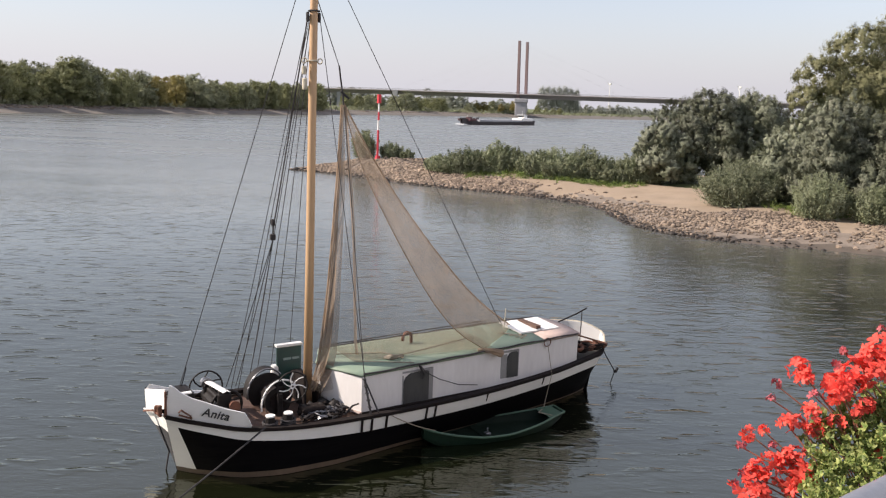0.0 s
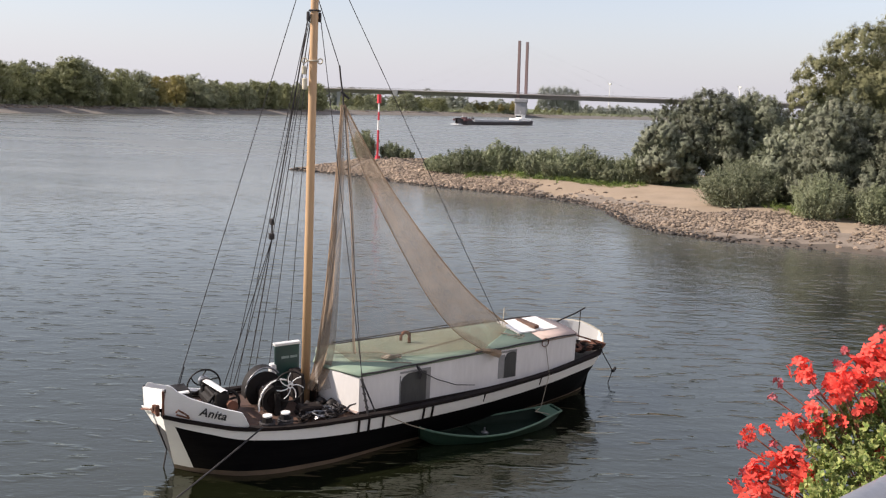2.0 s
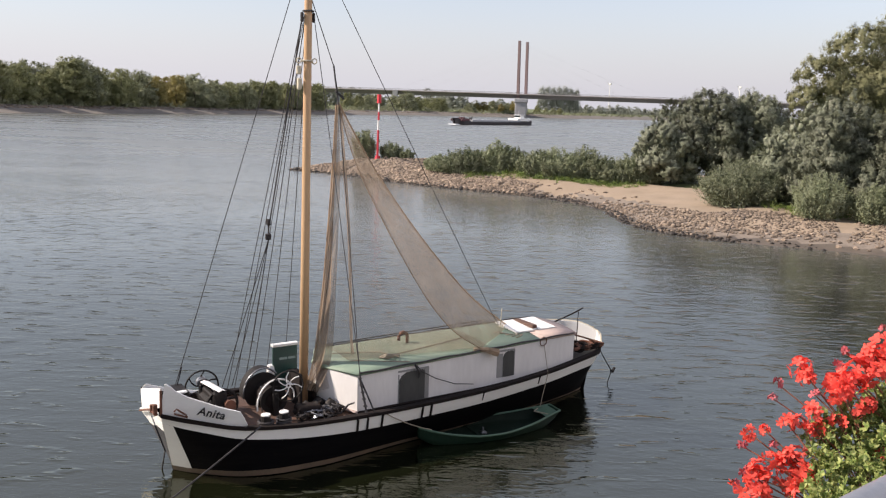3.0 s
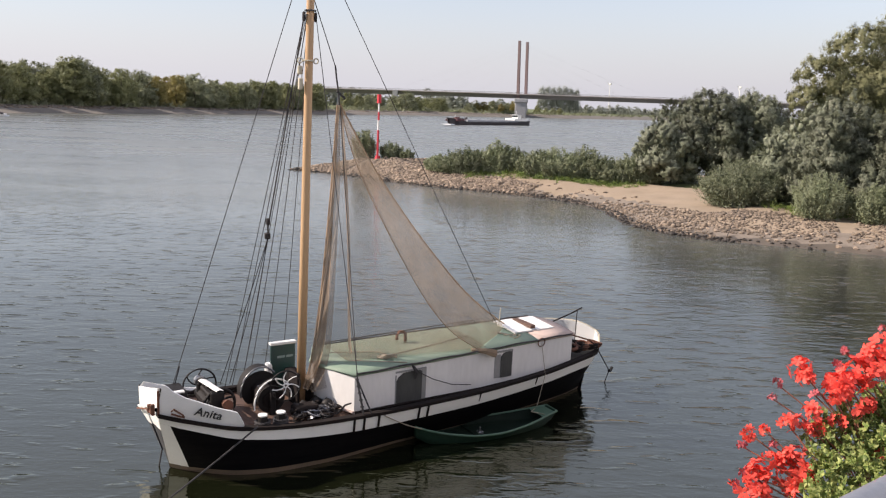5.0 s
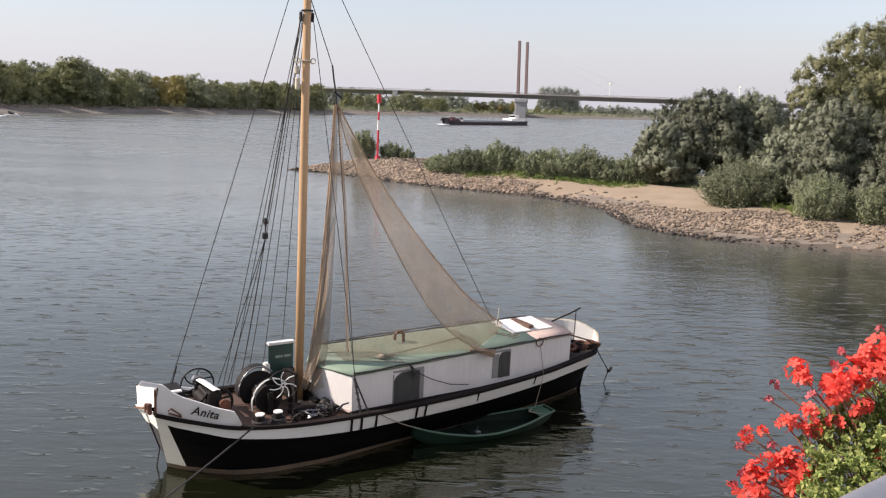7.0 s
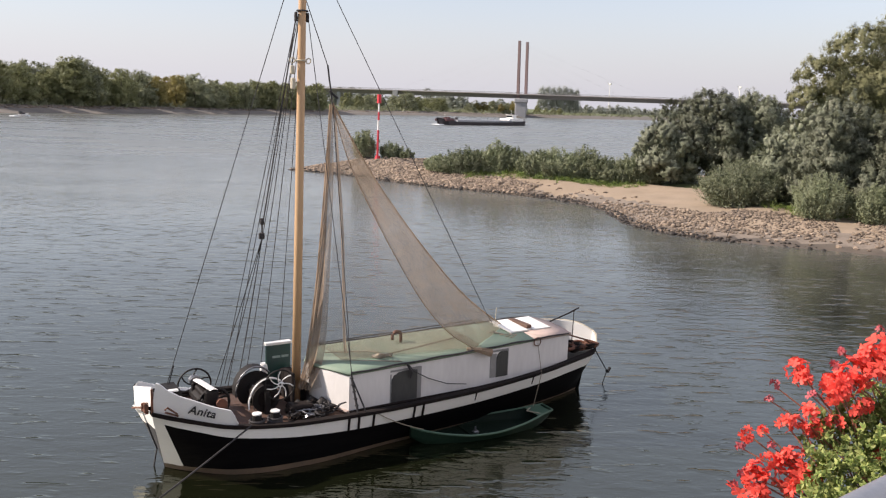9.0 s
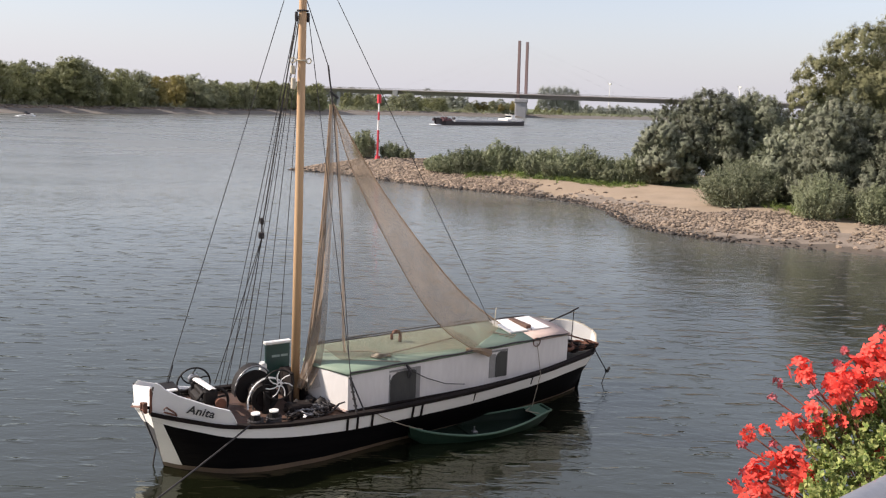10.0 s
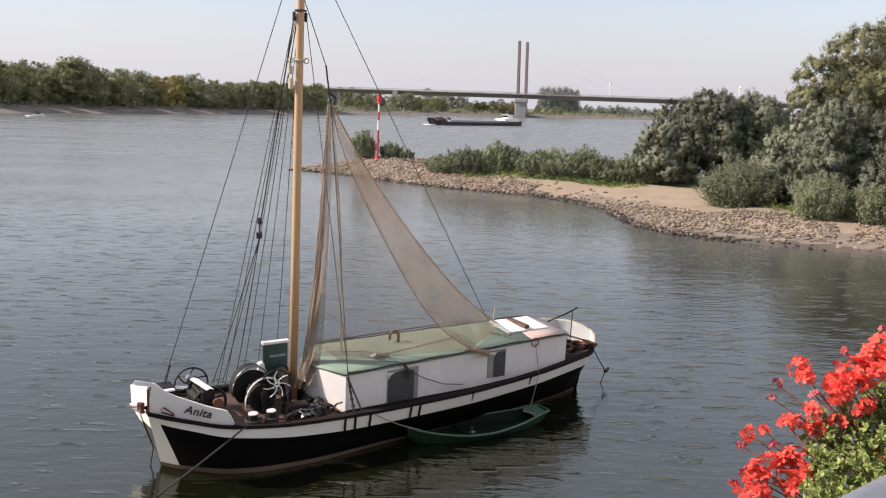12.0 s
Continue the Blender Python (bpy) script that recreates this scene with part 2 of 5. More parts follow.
M_BARGEHULL = mat("dark_barge_hull", (0.045, 0.035, 0.04), (0.03, 0.028, 0.032), 0.1, 0.6)
M_BARGERED = mat("barge_red_paint", (0.09, 0.025, 0.028), (0.06, 0.02, 0.024), 0.1, 0.6)
M_BARGEGREY = mat("barge_hatch_grey", (0.30, 0.305, 0.32), (0.24, 0.245, 0.26), 0.1, 0.6)
M_GLASS = mat("dark_window_glass", (0.02, 0.025, 0.03), (0.03, 0.035, 0.04), 1.0, 0.08)
M_PETAL = leafy("geranium_petal", (0.80, 0.075, 0.055), (0.86, 0.14, 0.10), 12.0, 0.3)
M_GLEAF = leafy("geranium_leaf", (0.05, 0.115, 0.02), (0.36, 0.38, 0.13), 30.0, 0.35, 0.9)
M_BUD = mat("bud_skin", (0.42, 0.06, 0.075), (0.26, 0.05, 0.055), 60.0, 0.6)
M_STALK = mat("flower_stalk", (0.26, 0.07, 0.045), (0.17, 0.08, 0.04), 20.0, 0.7)
M_HANDRAIL = mat("galvanised_tube", (0.30, 0.31, 0.335), (0.24, 0.25, 0.27), 12.0, 0.45, metal=0.5, bump=0.05, bscale=80)
M_PLANTER = mat("planter_box", (0.12, 0.08, 0.05), (0.09, 0.06, 0.04), 10.0, 0.8)
M_PAVING = mat("promenade_paving", (0.30, 0.28, 0.26), (0.24, 0.225, 0.21), 1.0, 0.9, bump=0.2, bscale=12)
M_FOAM = mat("white_foam", (0.75, 0.77, 0.78), (0.6, 0.63, 0.65), 1.0, 0.8)


# ---- builders ----
def fill(name, verts, faces, material, smooth=False):
    """A mesh from arrays of vertices and of equal-sided faces, or from a list of faces."""
    me = bpy.data.meshes.new(name)
    if isinstance(faces, np.ndarray):
        k = faces.shape[1]
        me.vertices.add(len(verts))
        me.vertices.foreach_set("co", np.asarray(verts, np.float32).ravel())
        me.loops.add(faces.size)
        me.loops.foreach_set("vertex_index", faces.astype(np.int32).ravel())
        me.polygons.add(len(faces))
        me.polygons.foreach_set("loop_start", np.arange(0, faces.size, k, dtype=np.int32))
        me.update(calc_edges=True)
        me.validate()
    else:
        me.from_pydata([tuple(v) for v in verts], [], faces)
        me.update()
    for m in (material if isinstance(material, (list, tuple)) else [material]):
        me.materials.append(m)
    if smooth:
        me.polygons.foreach_set("use_smooth", [True] * len(me.polygons))
    return me


def part(name, bm, material, parent=None, label="", smooth=False):
    """Links a bmesh or a mesh as one object under a thing or part."""
    if isinstance(bm, bmesh.types.BMesh):
        bmesh.ops.recalc_face_normals(bm, faces=bm.faces)
        me = bpy.data.meshes.new(name)
        bm.to_mesh(me)
        bm.free()
        me.materials.append(material)
        if smooth:
            me.polygons.foreach_set("use_smooth", [True] * len(me.polygons))
    else:
        me = bm
    ob = new(name, me)
    if parent is not None:
        ob.parent = parent
    if label:
        ob["label"] = label
    return ob


def thing(name, label, category, group="", kind="", at=None):
    ob = tagged(new(name), label, category, group, kind)
    if at is not None:
        ob.matrix_world = at
    return ob


def box(bm, lo, hi, bevel=0.0):
    r = bmesh.ops.create_cube(bm, size=1.0)["verts"]
    lo, hi = Vector(lo), Vector(hi)
    for v in r:
        v.co = Vector([(lo[i] + hi[i]) / 2 + v.co[i] * (hi[i] - lo[i]) for i in range(3)])
    if bevel:
        es = list({e for v in r for e in v.link_edges})
        bmesh.ops.bevel(bm, geom=es, offset=bevel, segments=1, affect="EDGES")
    return bm


def boxes(*pairs, bevel=0.0):
    bm = bmesh.new()
    for lo, hi in pairs:
        box(bm, lo, hi, bevel)
    return bm


def tube(bm, pts, r, n=6, r2=None):
    """A round bar along points, tapering from r to r2."""
    pts = [Vector(p) for p in pts]
    r2 = r if r2 is None else r2
    rings = []
    for i, p in enumerate(pts):
        d = (pts[min(i + 1, len(pts) - 1)] - pts[max(i - 1, 0)]).normalized()
        a = d.cross(Vector((0.31, 0.17, 0.93)))
        if a.length < 0.2:
            a = d.cross(Vector((1, 0, 0)))
        a.normalize()
        b = d.cross(a)
        rr = r + (r2 - r) * i / max(1, len(pts) - 1)
        rings.append([bm.verts.new(p + (a * math.cos(k * math.tau / n) + b * math.sin(k * math.tau / n)) * rr) for k in range(n)])
    for s, t in zip(rings, rings[1:]):
        for k in range(n):
            bm.faces.new((s[k], s[(k + 1) % n], t[(k + 1) % n], t[k]))
    bm.faces.new(rings[0][::-1])
    bm.faces.new(rings[-1])
    return bm


def bar(pts, r, n=6, r2=None):
    return tube(bmesh.new(), pts, r, n, r2)


def sag(a, b, drop, n=8):
    a, b = Vector(a), Vector(b)
    return [a.lerp(b, i / n) - Vector((0, 0, drop * 4 * (i / n) * (1 - i / n))) for i in range(n + 1)]


def ring(bm, c, axis, R, r, n=24, k=6):
    """A torus."""
    q = Vector(axis).to_track_quat("Z", "Y")
    vs = []
    for i in range(n):
        a = math.tau * i / n
        row = []
        for j in range(k):
            b = math.tau * j / k
            p = Vector(((R + r * math.cos(b)) * math.cos(a), (R + r * math.cos(b)) * math.sin(a), r * math.sin(b)))
            row.append(bm.verts.new(Vector(c) + q @ p))
        vs.append(row)
    for i in range(n):
        for j in range(k):
            bm.faces.new((vs[i][j], vs[(i + 1) % n][j], vs[(i + 1) % n][(j + 1) % k], vs[i][(j + 1) % k]))
    return bm


def loft(rows, close=False):
    """A sheet through rows of points."""
    bm = bmesh.new()
    vs = [[bm.verts.new(Vector(p)) for p in row] for row in rows]
    for s, t in zip(vs, vs[1:]):
        m = len(s)
        for k in range(m if close else m - 1):
            q = (s[k], s[(k + 1) % m], t[(k + 1) % m], t[k])
            if len({tuple(round(c, 5) for c in v.co) for v in q}) >= 3:
                bm.faces.new(q)
    return bm


def thick(bm, d):
    bmesh.ops.recalc_face_normals(bm, faces=bm.faces)
    bmesh.ops.solidify(bm, geom=list(bm.faces), thickness=d)
    return bm


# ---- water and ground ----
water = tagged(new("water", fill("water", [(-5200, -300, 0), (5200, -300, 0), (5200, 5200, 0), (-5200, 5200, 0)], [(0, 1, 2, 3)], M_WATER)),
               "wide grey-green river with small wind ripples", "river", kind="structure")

NEAR_LAND = np.array([(-19.4, 105.0), (-12.7, 100.4), (-5.4, 92.4), (0.7, 87.6), (6.3, 83.9), (10.1, 81.0), (12.6, 77.4), (13.8, 73.1), (14.0, 66.2),
                      (14.6, 62.8), (16.0, 60.1), (18.3, 57.8), (22.1, 56.0), (26.0, 54.5), (28.3, 53.1), (45, 47), (80, 38), (200, 10), (600, -100), (3000, -290), (4900, 900), (900, 880), (400, 520), (150, 235), (75, 150),
                      (42, 120), (20, 109), (6, 109), (-4, 112), (-12, 112), (-18.5, 108)])
SHORE = 17
FAR_LAND = np.array([(-1200, -200), (-330, 60), (-225, 220), (-171, 327), (-150, 385), (-119, 460), (-86, 540), (-41, 672), (29, 760), (116, 845),
                     (281, 1047), (650, 1250), (1400, 1400), (5000, 1700), (5000, 5000), (-5000, 5000), (-5000, -200)])


def inland(px, py, poly):
    """Signed distance to a shoreline, positive on land."""
    d = np.full(px.shape, 1e9)
    inside = np.zeros(px.shape, bool)
    for (ax, ay), (bx, by) in zip(poly, np.roll(poly, -1, 0)):
        ux, uy = bx - ax, by - ay
        t = np.clip(((px - ax) * ux + (py - ay) * uy) / (ux * ux + uy * uy), 0, 1)
        d = np.minimum(d, np.hypot(px - ax - t * ux, py - ay - t * uy))
        cross = (ay > py) != (by > py)
        with np.errstate(divide="ignore", invalid="ignore"):
            xi = ax + (py - ay) * ux / (uy if uy else 1e-9)
        inside ^= cross & (px < xi)
    return np.where(inside, d, -d)


def height(px, py):
    px, py = np.asarray(px, float), np.asarray(py, float)
    d1, d2 = inland(px, py, NEAR_LAND), inland(px, py, FAR_LAND)
    spit = np.clip((16 - px) / 8, 0, 1)
    top, run = 1.5 + 0.7 * spit, 8.0 - 2.0 * spit
    top = top + 0.5 * np.clip((2 - px) / 8, 0, 1)
    top = np.where(px < -10, 2.7 + (px + 10) * 0.2, top)
    wob = 0.10 * np.sin(px * 0.9 + 1.3 * np.sin(py * 0.5)) * np.sin(py * 0.7 + 0.6)
    h1 = np.where(d1 > 0, top * (1 - np.exp(-np.maximum(d1, 0) / run)) + wob * np.clip(d1 / 4, 0, 1), np.maximum(d1 * 0.2, -3))
    h2 = np.where(d2 + 7 > 0, 4.2 * (1 - np.exp(-np.maximum(d2 + 7, 0) / 15)), np.maximum((d2 + 7) * 0.2, -3))
    return np.maximum(h1, h2)


def spaced(lo, hi, step, far_lo, far_hi, grow=1.13):
    mid = list(np.arange(lo, hi, step))
    a, s = lo, step
    left = []
    while a > far_lo:
        s *= grow
        a -= s
        left.append(a)
    b, s, right = mid[-1], step, []
    while b < far_hi:
        s *= grow
        b += s
        right.append(b)
    return np.array(left[::-1] + mid + right)


def make_ground():
    xs = np.unique(np.concatenate([spaced(-24, 46, 0.75, -5200, 5200, 1.09), np.arange(-260, 280, 7.0)]))
    ys = np.unique(np.concatenate([spaced(48, 122, 0.75, -300, 5200, 1.07), np.arange(290, 900, 6.0)]))
    X, Y = np.meshgrid(xs, ys)
    Z = height(X, Y)
    n, m = len(xs), len(ys)
    i, j = np.meshgrid(np.arange(n - 1), np.arange(m - 1))
    a = (j * n + i).ravel()
    faces = np.stack([a, a + 1, a + n + 1, a + n], 1)
    me = fill("ground", np.stack([X.ravel(), Y.ravel(), Z.ravel()], 1), faces, [M_SAND, M_MUD, M_GRASS, M_BANK, M_GAP_GRAVEL], True)
    cx, cy = X.ravel()[faces].mean(1), Y.ravel()[faces].mean(1)
    z = Z.ravel()[faces].mean(1)
    near = inland(cx, cy, NEAR_LAND)
    slot = np.zeros(len(faces), np.int32)
    slot[z < 0.22] = 1
    slot[(near > 14) & (cx > 18)] = 2
    slot[(near > 9) & (cx <= 18) & (cx > -4)] = 2
    slot[(z >= 0.22) & (near > 0) & (near < np.interp(cx, [5, 10, 17], [6.5, 1.2, 4.0]) + 0.8 * np.sin(cx * 2.1 + cy * 1.3))] = 4
    far = inland(cx, cy, FAR_LAND) > -9
    slot[far] = 3
    slot[far & (z > 3.3)] = 2
    me.polygons.foreach_set("material_index", slot)
    me.update()
    return tagged(new("ground", me), "sandy river shore, stony spit and grassy far bank", "ground", kind="structure")


ground = make_ground()


def hz(x, y):
    return float(height(np.array([x]), np.array([y]))[0])


# ---- promenade under the camera ----
quay = part("quay_wall", boxes(((-60, -25, -3), (60, 0.68, 6.9))), M_PAVING)
quay.matrix_world = pose(0, 0, 0, 0, 0, 38)
tagged(quay, "paved promenade above a quay wall", "quay", kind="structure")


# ---- foliage ----
def crown(name, rng, lobes, leaves, size, material, clump=0.22, per=60, slim=0.38, droop=0.0, tuft=0.0, calm=0.0):
    """Leaves gathered in clumps over a set of lobes (x, y, z, rx, ry, rz)."""
    lobes = np.array(lobes, float)
    area = (lobes[:, 3] * lobes[:, 4] + lobes[:, 4] * lobes[:, 5] + lobes[:, 3] * lobes[:, 5])
    nc = max(6, leaves // per)
    which = rng.choice(len(lobes), nc, p=area / area.sum())
    v = rng.normal(size=(nc, 3))
    v[:, 2] += 0.25
    v /= np.linalg.norm(v, axis=1)[:, None]
    rad = np.clip(1 - np.abs(rng.normal(0, 0.16, nc)), 0.2, 1.0) + rng.normal(0, 0.05, nc)
    cc = lobes[which, :3] + v * lobes[which, 3:] * rad[:, None]
    crad = clump * lobes[which, 3:].mean(1) * rng.uniform(0.6, 1.35, nc)
    k = rng.integers(0, nc, leaves)
    off = rng.normal(size=(leaves, 3)) * 0.55
    off[:, 2] *= 1 + droop
    if tuft:
        # leaves along upright shoots that spring from each clump
        axis = v * 0.55 + (0, 0, 0.75) + rng.normal(size=(nc, 3)) * 0.28
        axis /= np.linalg.norm(axis, axis=1)[:, None]
        off = off * 0.62 + axis[k] * (rng.uniform(-0.6, 1.0, leaves) * tuft)[:, None]
    p = cc[k] + off * crad[k][:, None]
    face = (0.5 + 0.4 * calm) * v[k] + 0.5 * off / (np.linalg.norm(off, axis=1)[:, None] + 1e-9) + rng.normal(size=(leaves, 3)) * 0.42 * (1 - 0.6 * calm)
    face /= np.linalg.norm(face, axis=1)[:, None]
    way = rng.normal(size=(leaves, 3)) + (0, 0, 0.8 - droop)
    side = np.cross(face, way)
    side /= np.linalg.norm(side, axis=1)[:, None] + 1e-9
    out = np.cross(side, face)
    s = size * rng.uniform(0.6, 1.4, leaves)[:, None]
    w = side * s * slim * 0.5
    tip = out * s
    V = np.stack([p + w, p + tip, p - w], 1).reshape(-1, 3)
    V[:, 2] = np.maximum(V[:, 2], 0.02)
    return fill(name, V, np.arange(len(V)).reshape(-1, 3), material)


def limbs(rng, h, r, spread, n=6, base=0.25):
    bm = bar([(0, 0, -0.3), (0.04 * h * rng.uniform(-1, 1), 0, h * 0.35), (0.03 * h, 0.02 * h, h * 0.75)], r, 8, r * 0.35)
    for i in range(n):
        a = math.tau * i / n + rng.uniform(-0.4, 0.4)
        z0 = h * rng.uniform(base, 0.6)
        q = spread * rng.uniform(0.5, 0.9)
        tube(bm, [(0, 0, z0), (q * 0.5 * math.cos(a), q * 0.5 * math.sin(a), z0 + h * 0.14), (q * math.cos(a), q * math.sin(a), z0 + h * 0.3)], r * 0.45, 5, r * 0.1)
    return bm


def tree(name, label, category, at, h, lobes, leaves, size, material, seed, group="", trunk_r=None, **kw):
    rng = np.random.default_rng(seed)
    x, y = at
    t = thing(name, label, category, group, at=pose(x, y, hz(x, y)))
    part("trunk", limbs(rng, h, trunk_r or h * 0.022, h * 0.3), M_BARK, t)
    part("crown", crown("crown", rng, lobes, leaves, size, material, **kw), material, t)
    return t


def puffs(seed, w, d, h, n, low=0.12, r=0.34):
    """Lobes heaped into a broad dome down to the ground, round a full core."""
    rng = np.random.default_rng(seed)
    out = [(0, 0, h * 0.40, w * 0.30, d * 0.30, h * 0.36)]
    for i in range(n):
        u = (i + 0.5) / n
        a = i * 2.4 + rng.uniform(-0.5, 0.5)
        q = r * rng.uniform(0.75, 1.2) * (1 - 0.25 * u)
        ring_r = math.sqrt(max(0, 1 - u * u)) * (1 - q * 0.75)
        z = h * (low + (1 - low - q * 0.42) * u * rng.uniform(0.88, 1.06))
        out.append((ring_r * w / 2 * math.cos(a), ring_r * d / 2 * math.sin(a), z, q * w / 2, q * d / 2, q * h * 0.46))
    return out


def shoots(name, rng, w, d, h, n, per, size, material):
    """A shrub of many leafy rods that rise and lean outwards from a broad base."""
    a = rng.uniform(0, math.tau, n)
    u = np.sqrt(rng.uniform(0, 1, n))
    base = np.stack([u * np.cos(a) * w * 0.34, u * np.sin(a) * d * 0.34, np.zeros(n)], 1)
    high = h * (1 - 0.45 * u * u) * rng.uniform(0.62, 1.05, n)
    lean = np.stack([np.cos(a) * u * w * 0.20, np.sin(a) * u * d * 0.20, high], 1) + rng.normal(size=(n, 3)) * (w * 0.05, d * 0.05, 0)
    k = rng.integers(0, n, n * per)
    f = rng.uniform(0.03, 1.0, n * per) ** 0.8
    p = base[k] + lean[k] * f[:, None] + rng.normal(size=(n * per, 3)) * (0.055 * w * (1.25 - f))[:, None]
    way = lean[k] / np.linalg.norm(lean[k], axis=1)[:, None] + rng.normal(size=(n * per, 3)) * 0.8
    way /= np.linalg.norm(way, axis=1)[:, None]
    face = np.stack([np.cos(a[k]) * 0.6, np.sin(a[k]) * 0.6, np.full(n * per, 0.4)], 1) + rng.normal(size=(n * per, 3)) * 0.3
    side = np.cross(face, way)
    side /= np.linalg.norm(side, axis=1)[:, None] + 1e-9
    s = size * rng.uniform(0.6, 1.4, n * per)[:, None]
    V = np.stack([p + side * s * 0.2, p + way * s, p - side * s * 0.2], 1).reshape(-1, 3)
    V[:, 2] = np.maximum(V[:, 2], 0.02)
    return fill(name, V, np.arange(len(V)).reshape(-1, 3), material)


# ---- far bank: trees, bridge, wind turbines ----
BANK_T = [-0.62, -0.523, -0.39, -0.259, -0.159, -0.061, 0.038, 0.137, 0.268, 0.42]
BANK_D = [300, 327, 385, 460, 540, 672, 760, 845, 1047, 1150]


def far_trees():
    rng = np.random.default_rng(5)
    models = []
    for k in range(6):
        lobes = puffs(40 + k, 11.5 + 1.5 * (k % 3), 12, 16.0, 17, 0.10, 0.42)
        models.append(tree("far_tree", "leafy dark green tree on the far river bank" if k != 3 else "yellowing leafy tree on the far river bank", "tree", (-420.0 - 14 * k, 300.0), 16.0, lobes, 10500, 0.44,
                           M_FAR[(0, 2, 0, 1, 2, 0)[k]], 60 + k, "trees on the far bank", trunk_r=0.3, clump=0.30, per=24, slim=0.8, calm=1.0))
    models.append(tree("far_tree", "grey-green tree beyond the bridge, its leaves paled for haze", "tree", (-520.0, 300.0), 16.0, puffs(50, 13, 12, 16.0, 14, 0.10, 0.42), 2400, 1.0, M_FAR[3], 68,
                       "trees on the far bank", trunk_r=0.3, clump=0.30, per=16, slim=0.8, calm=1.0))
    used = set()

    def plant(k, t, d, high, wide=1.0):
        sc = high / 16.0
        x, y = t * d, d
        wd = sc * wide * rng.uniform(0.95, 1.2)
        m = pose(x, y, hz(x, y) - 0.2, 0, 0, rng.uniform(0, 360)) @ Matrix.Diagonal((wd, wd, sc, 1))
        if k in used:
            copy_thing(models[k], m)
        else:
            used.add(k)
            models[k].matrix_world = m

    # the belt of trees along the bank upstream of the bridge
    tall = ([-0.6, -0.475, -0.462, -0.452, -0.415, -0.405, -0.36, -0.30, -0.27, -0.22, -0.15, -0.13], [17.5, 17.5, 12, 21, 21, 17.5, 17.5, 17, 15.5, 17.5, 18.5, 17])
    for row in range(2):
        t = -0.60
        while t < -0.142:
            d = float(np.interp(t, BANK_T, BANK_D)) + 18 + row * 14 + rng.uniform(-3, 4)
            k = int(rng.choice((0, 1, 2, 4, 5)))
            if -0.345 < t < -0.315 or -0.40 < t < -0.385:
                k = 3
            plant(k, t, d, float(np.interp(t, *tall)) * rng.uniform(0.88, 1.04) * (1.0 if row == 0 else 0.98))
            t += (8.5 / d) * rng.uniform(0.8, 1.25)
    # one broad round tree that stands out before the belt
    plant(0, -0.436, 382, 21.5, 1.35)
    # clumps on the bank before the bridge: from, to, height, step, kind
    for t0, t1, high, step, kinds in ((-0.118, -0.075, 14.0, 8, (0, 2, 4)), (-0.062, 0.004, 14.5, 8, (0, 1, 2, 4)), (0.026, 0.08, 11.0, 8, (3, 1, 0)), (0.104, 0.142, 9.0, 9, (0, 2))):
        t = t0
        while t < t1:
            d = float(np.interp(t, BANK_T, BANK_D)) + 30 + rng.uniform(-4, 22)
            plant(int(rng.choice(kinds)), t, d, high * rng.uniform(0.72, 1.1), 1.15)
            t += (step / d) * rng.uniform(0.7, 1.2)
    # woods beyond it, in the leaf colour paled for haze
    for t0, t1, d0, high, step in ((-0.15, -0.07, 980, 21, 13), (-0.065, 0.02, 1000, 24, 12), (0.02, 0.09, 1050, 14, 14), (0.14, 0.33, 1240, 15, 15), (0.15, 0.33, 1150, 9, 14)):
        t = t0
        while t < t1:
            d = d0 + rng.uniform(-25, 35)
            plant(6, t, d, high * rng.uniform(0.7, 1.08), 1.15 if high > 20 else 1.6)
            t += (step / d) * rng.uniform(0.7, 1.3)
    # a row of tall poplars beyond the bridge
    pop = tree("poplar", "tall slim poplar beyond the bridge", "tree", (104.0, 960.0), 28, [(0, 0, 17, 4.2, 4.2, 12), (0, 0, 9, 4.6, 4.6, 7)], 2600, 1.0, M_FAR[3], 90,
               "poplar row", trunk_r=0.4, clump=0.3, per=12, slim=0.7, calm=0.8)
    for i in range(1, 7):
        x, y = 104 + 6.6 * i, 960.0 + i
        copy_thing(pop, pose(x, y, hz(x, y), 0, 0, 50 * i) @ Matrix.Diagonal((1, 1, rng.uniform(0.94, 1.06), 1)))


far_trees()

# low scrub along the far waterline
rng0 = np.random.default_rng(8)
tt = rng0.uniform(-0.58, 0.36, 900)
dd = np.interp(tt, BANK_T, BANK_D) + rng0.uniform(9, 34, 900)
sx, sy = tt * dd, dd
scrub_lobes = np.stack([sx, sy, height(sx, sy) + 0.3, rng0.uniform(1.2, 3.6, 900), rng0.uniform(1.2, 3, 900), rng0.uniform(0.8, 2.6, 900)], 1)
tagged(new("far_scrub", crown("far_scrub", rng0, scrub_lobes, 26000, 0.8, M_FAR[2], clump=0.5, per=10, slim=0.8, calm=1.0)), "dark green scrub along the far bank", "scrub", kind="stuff")


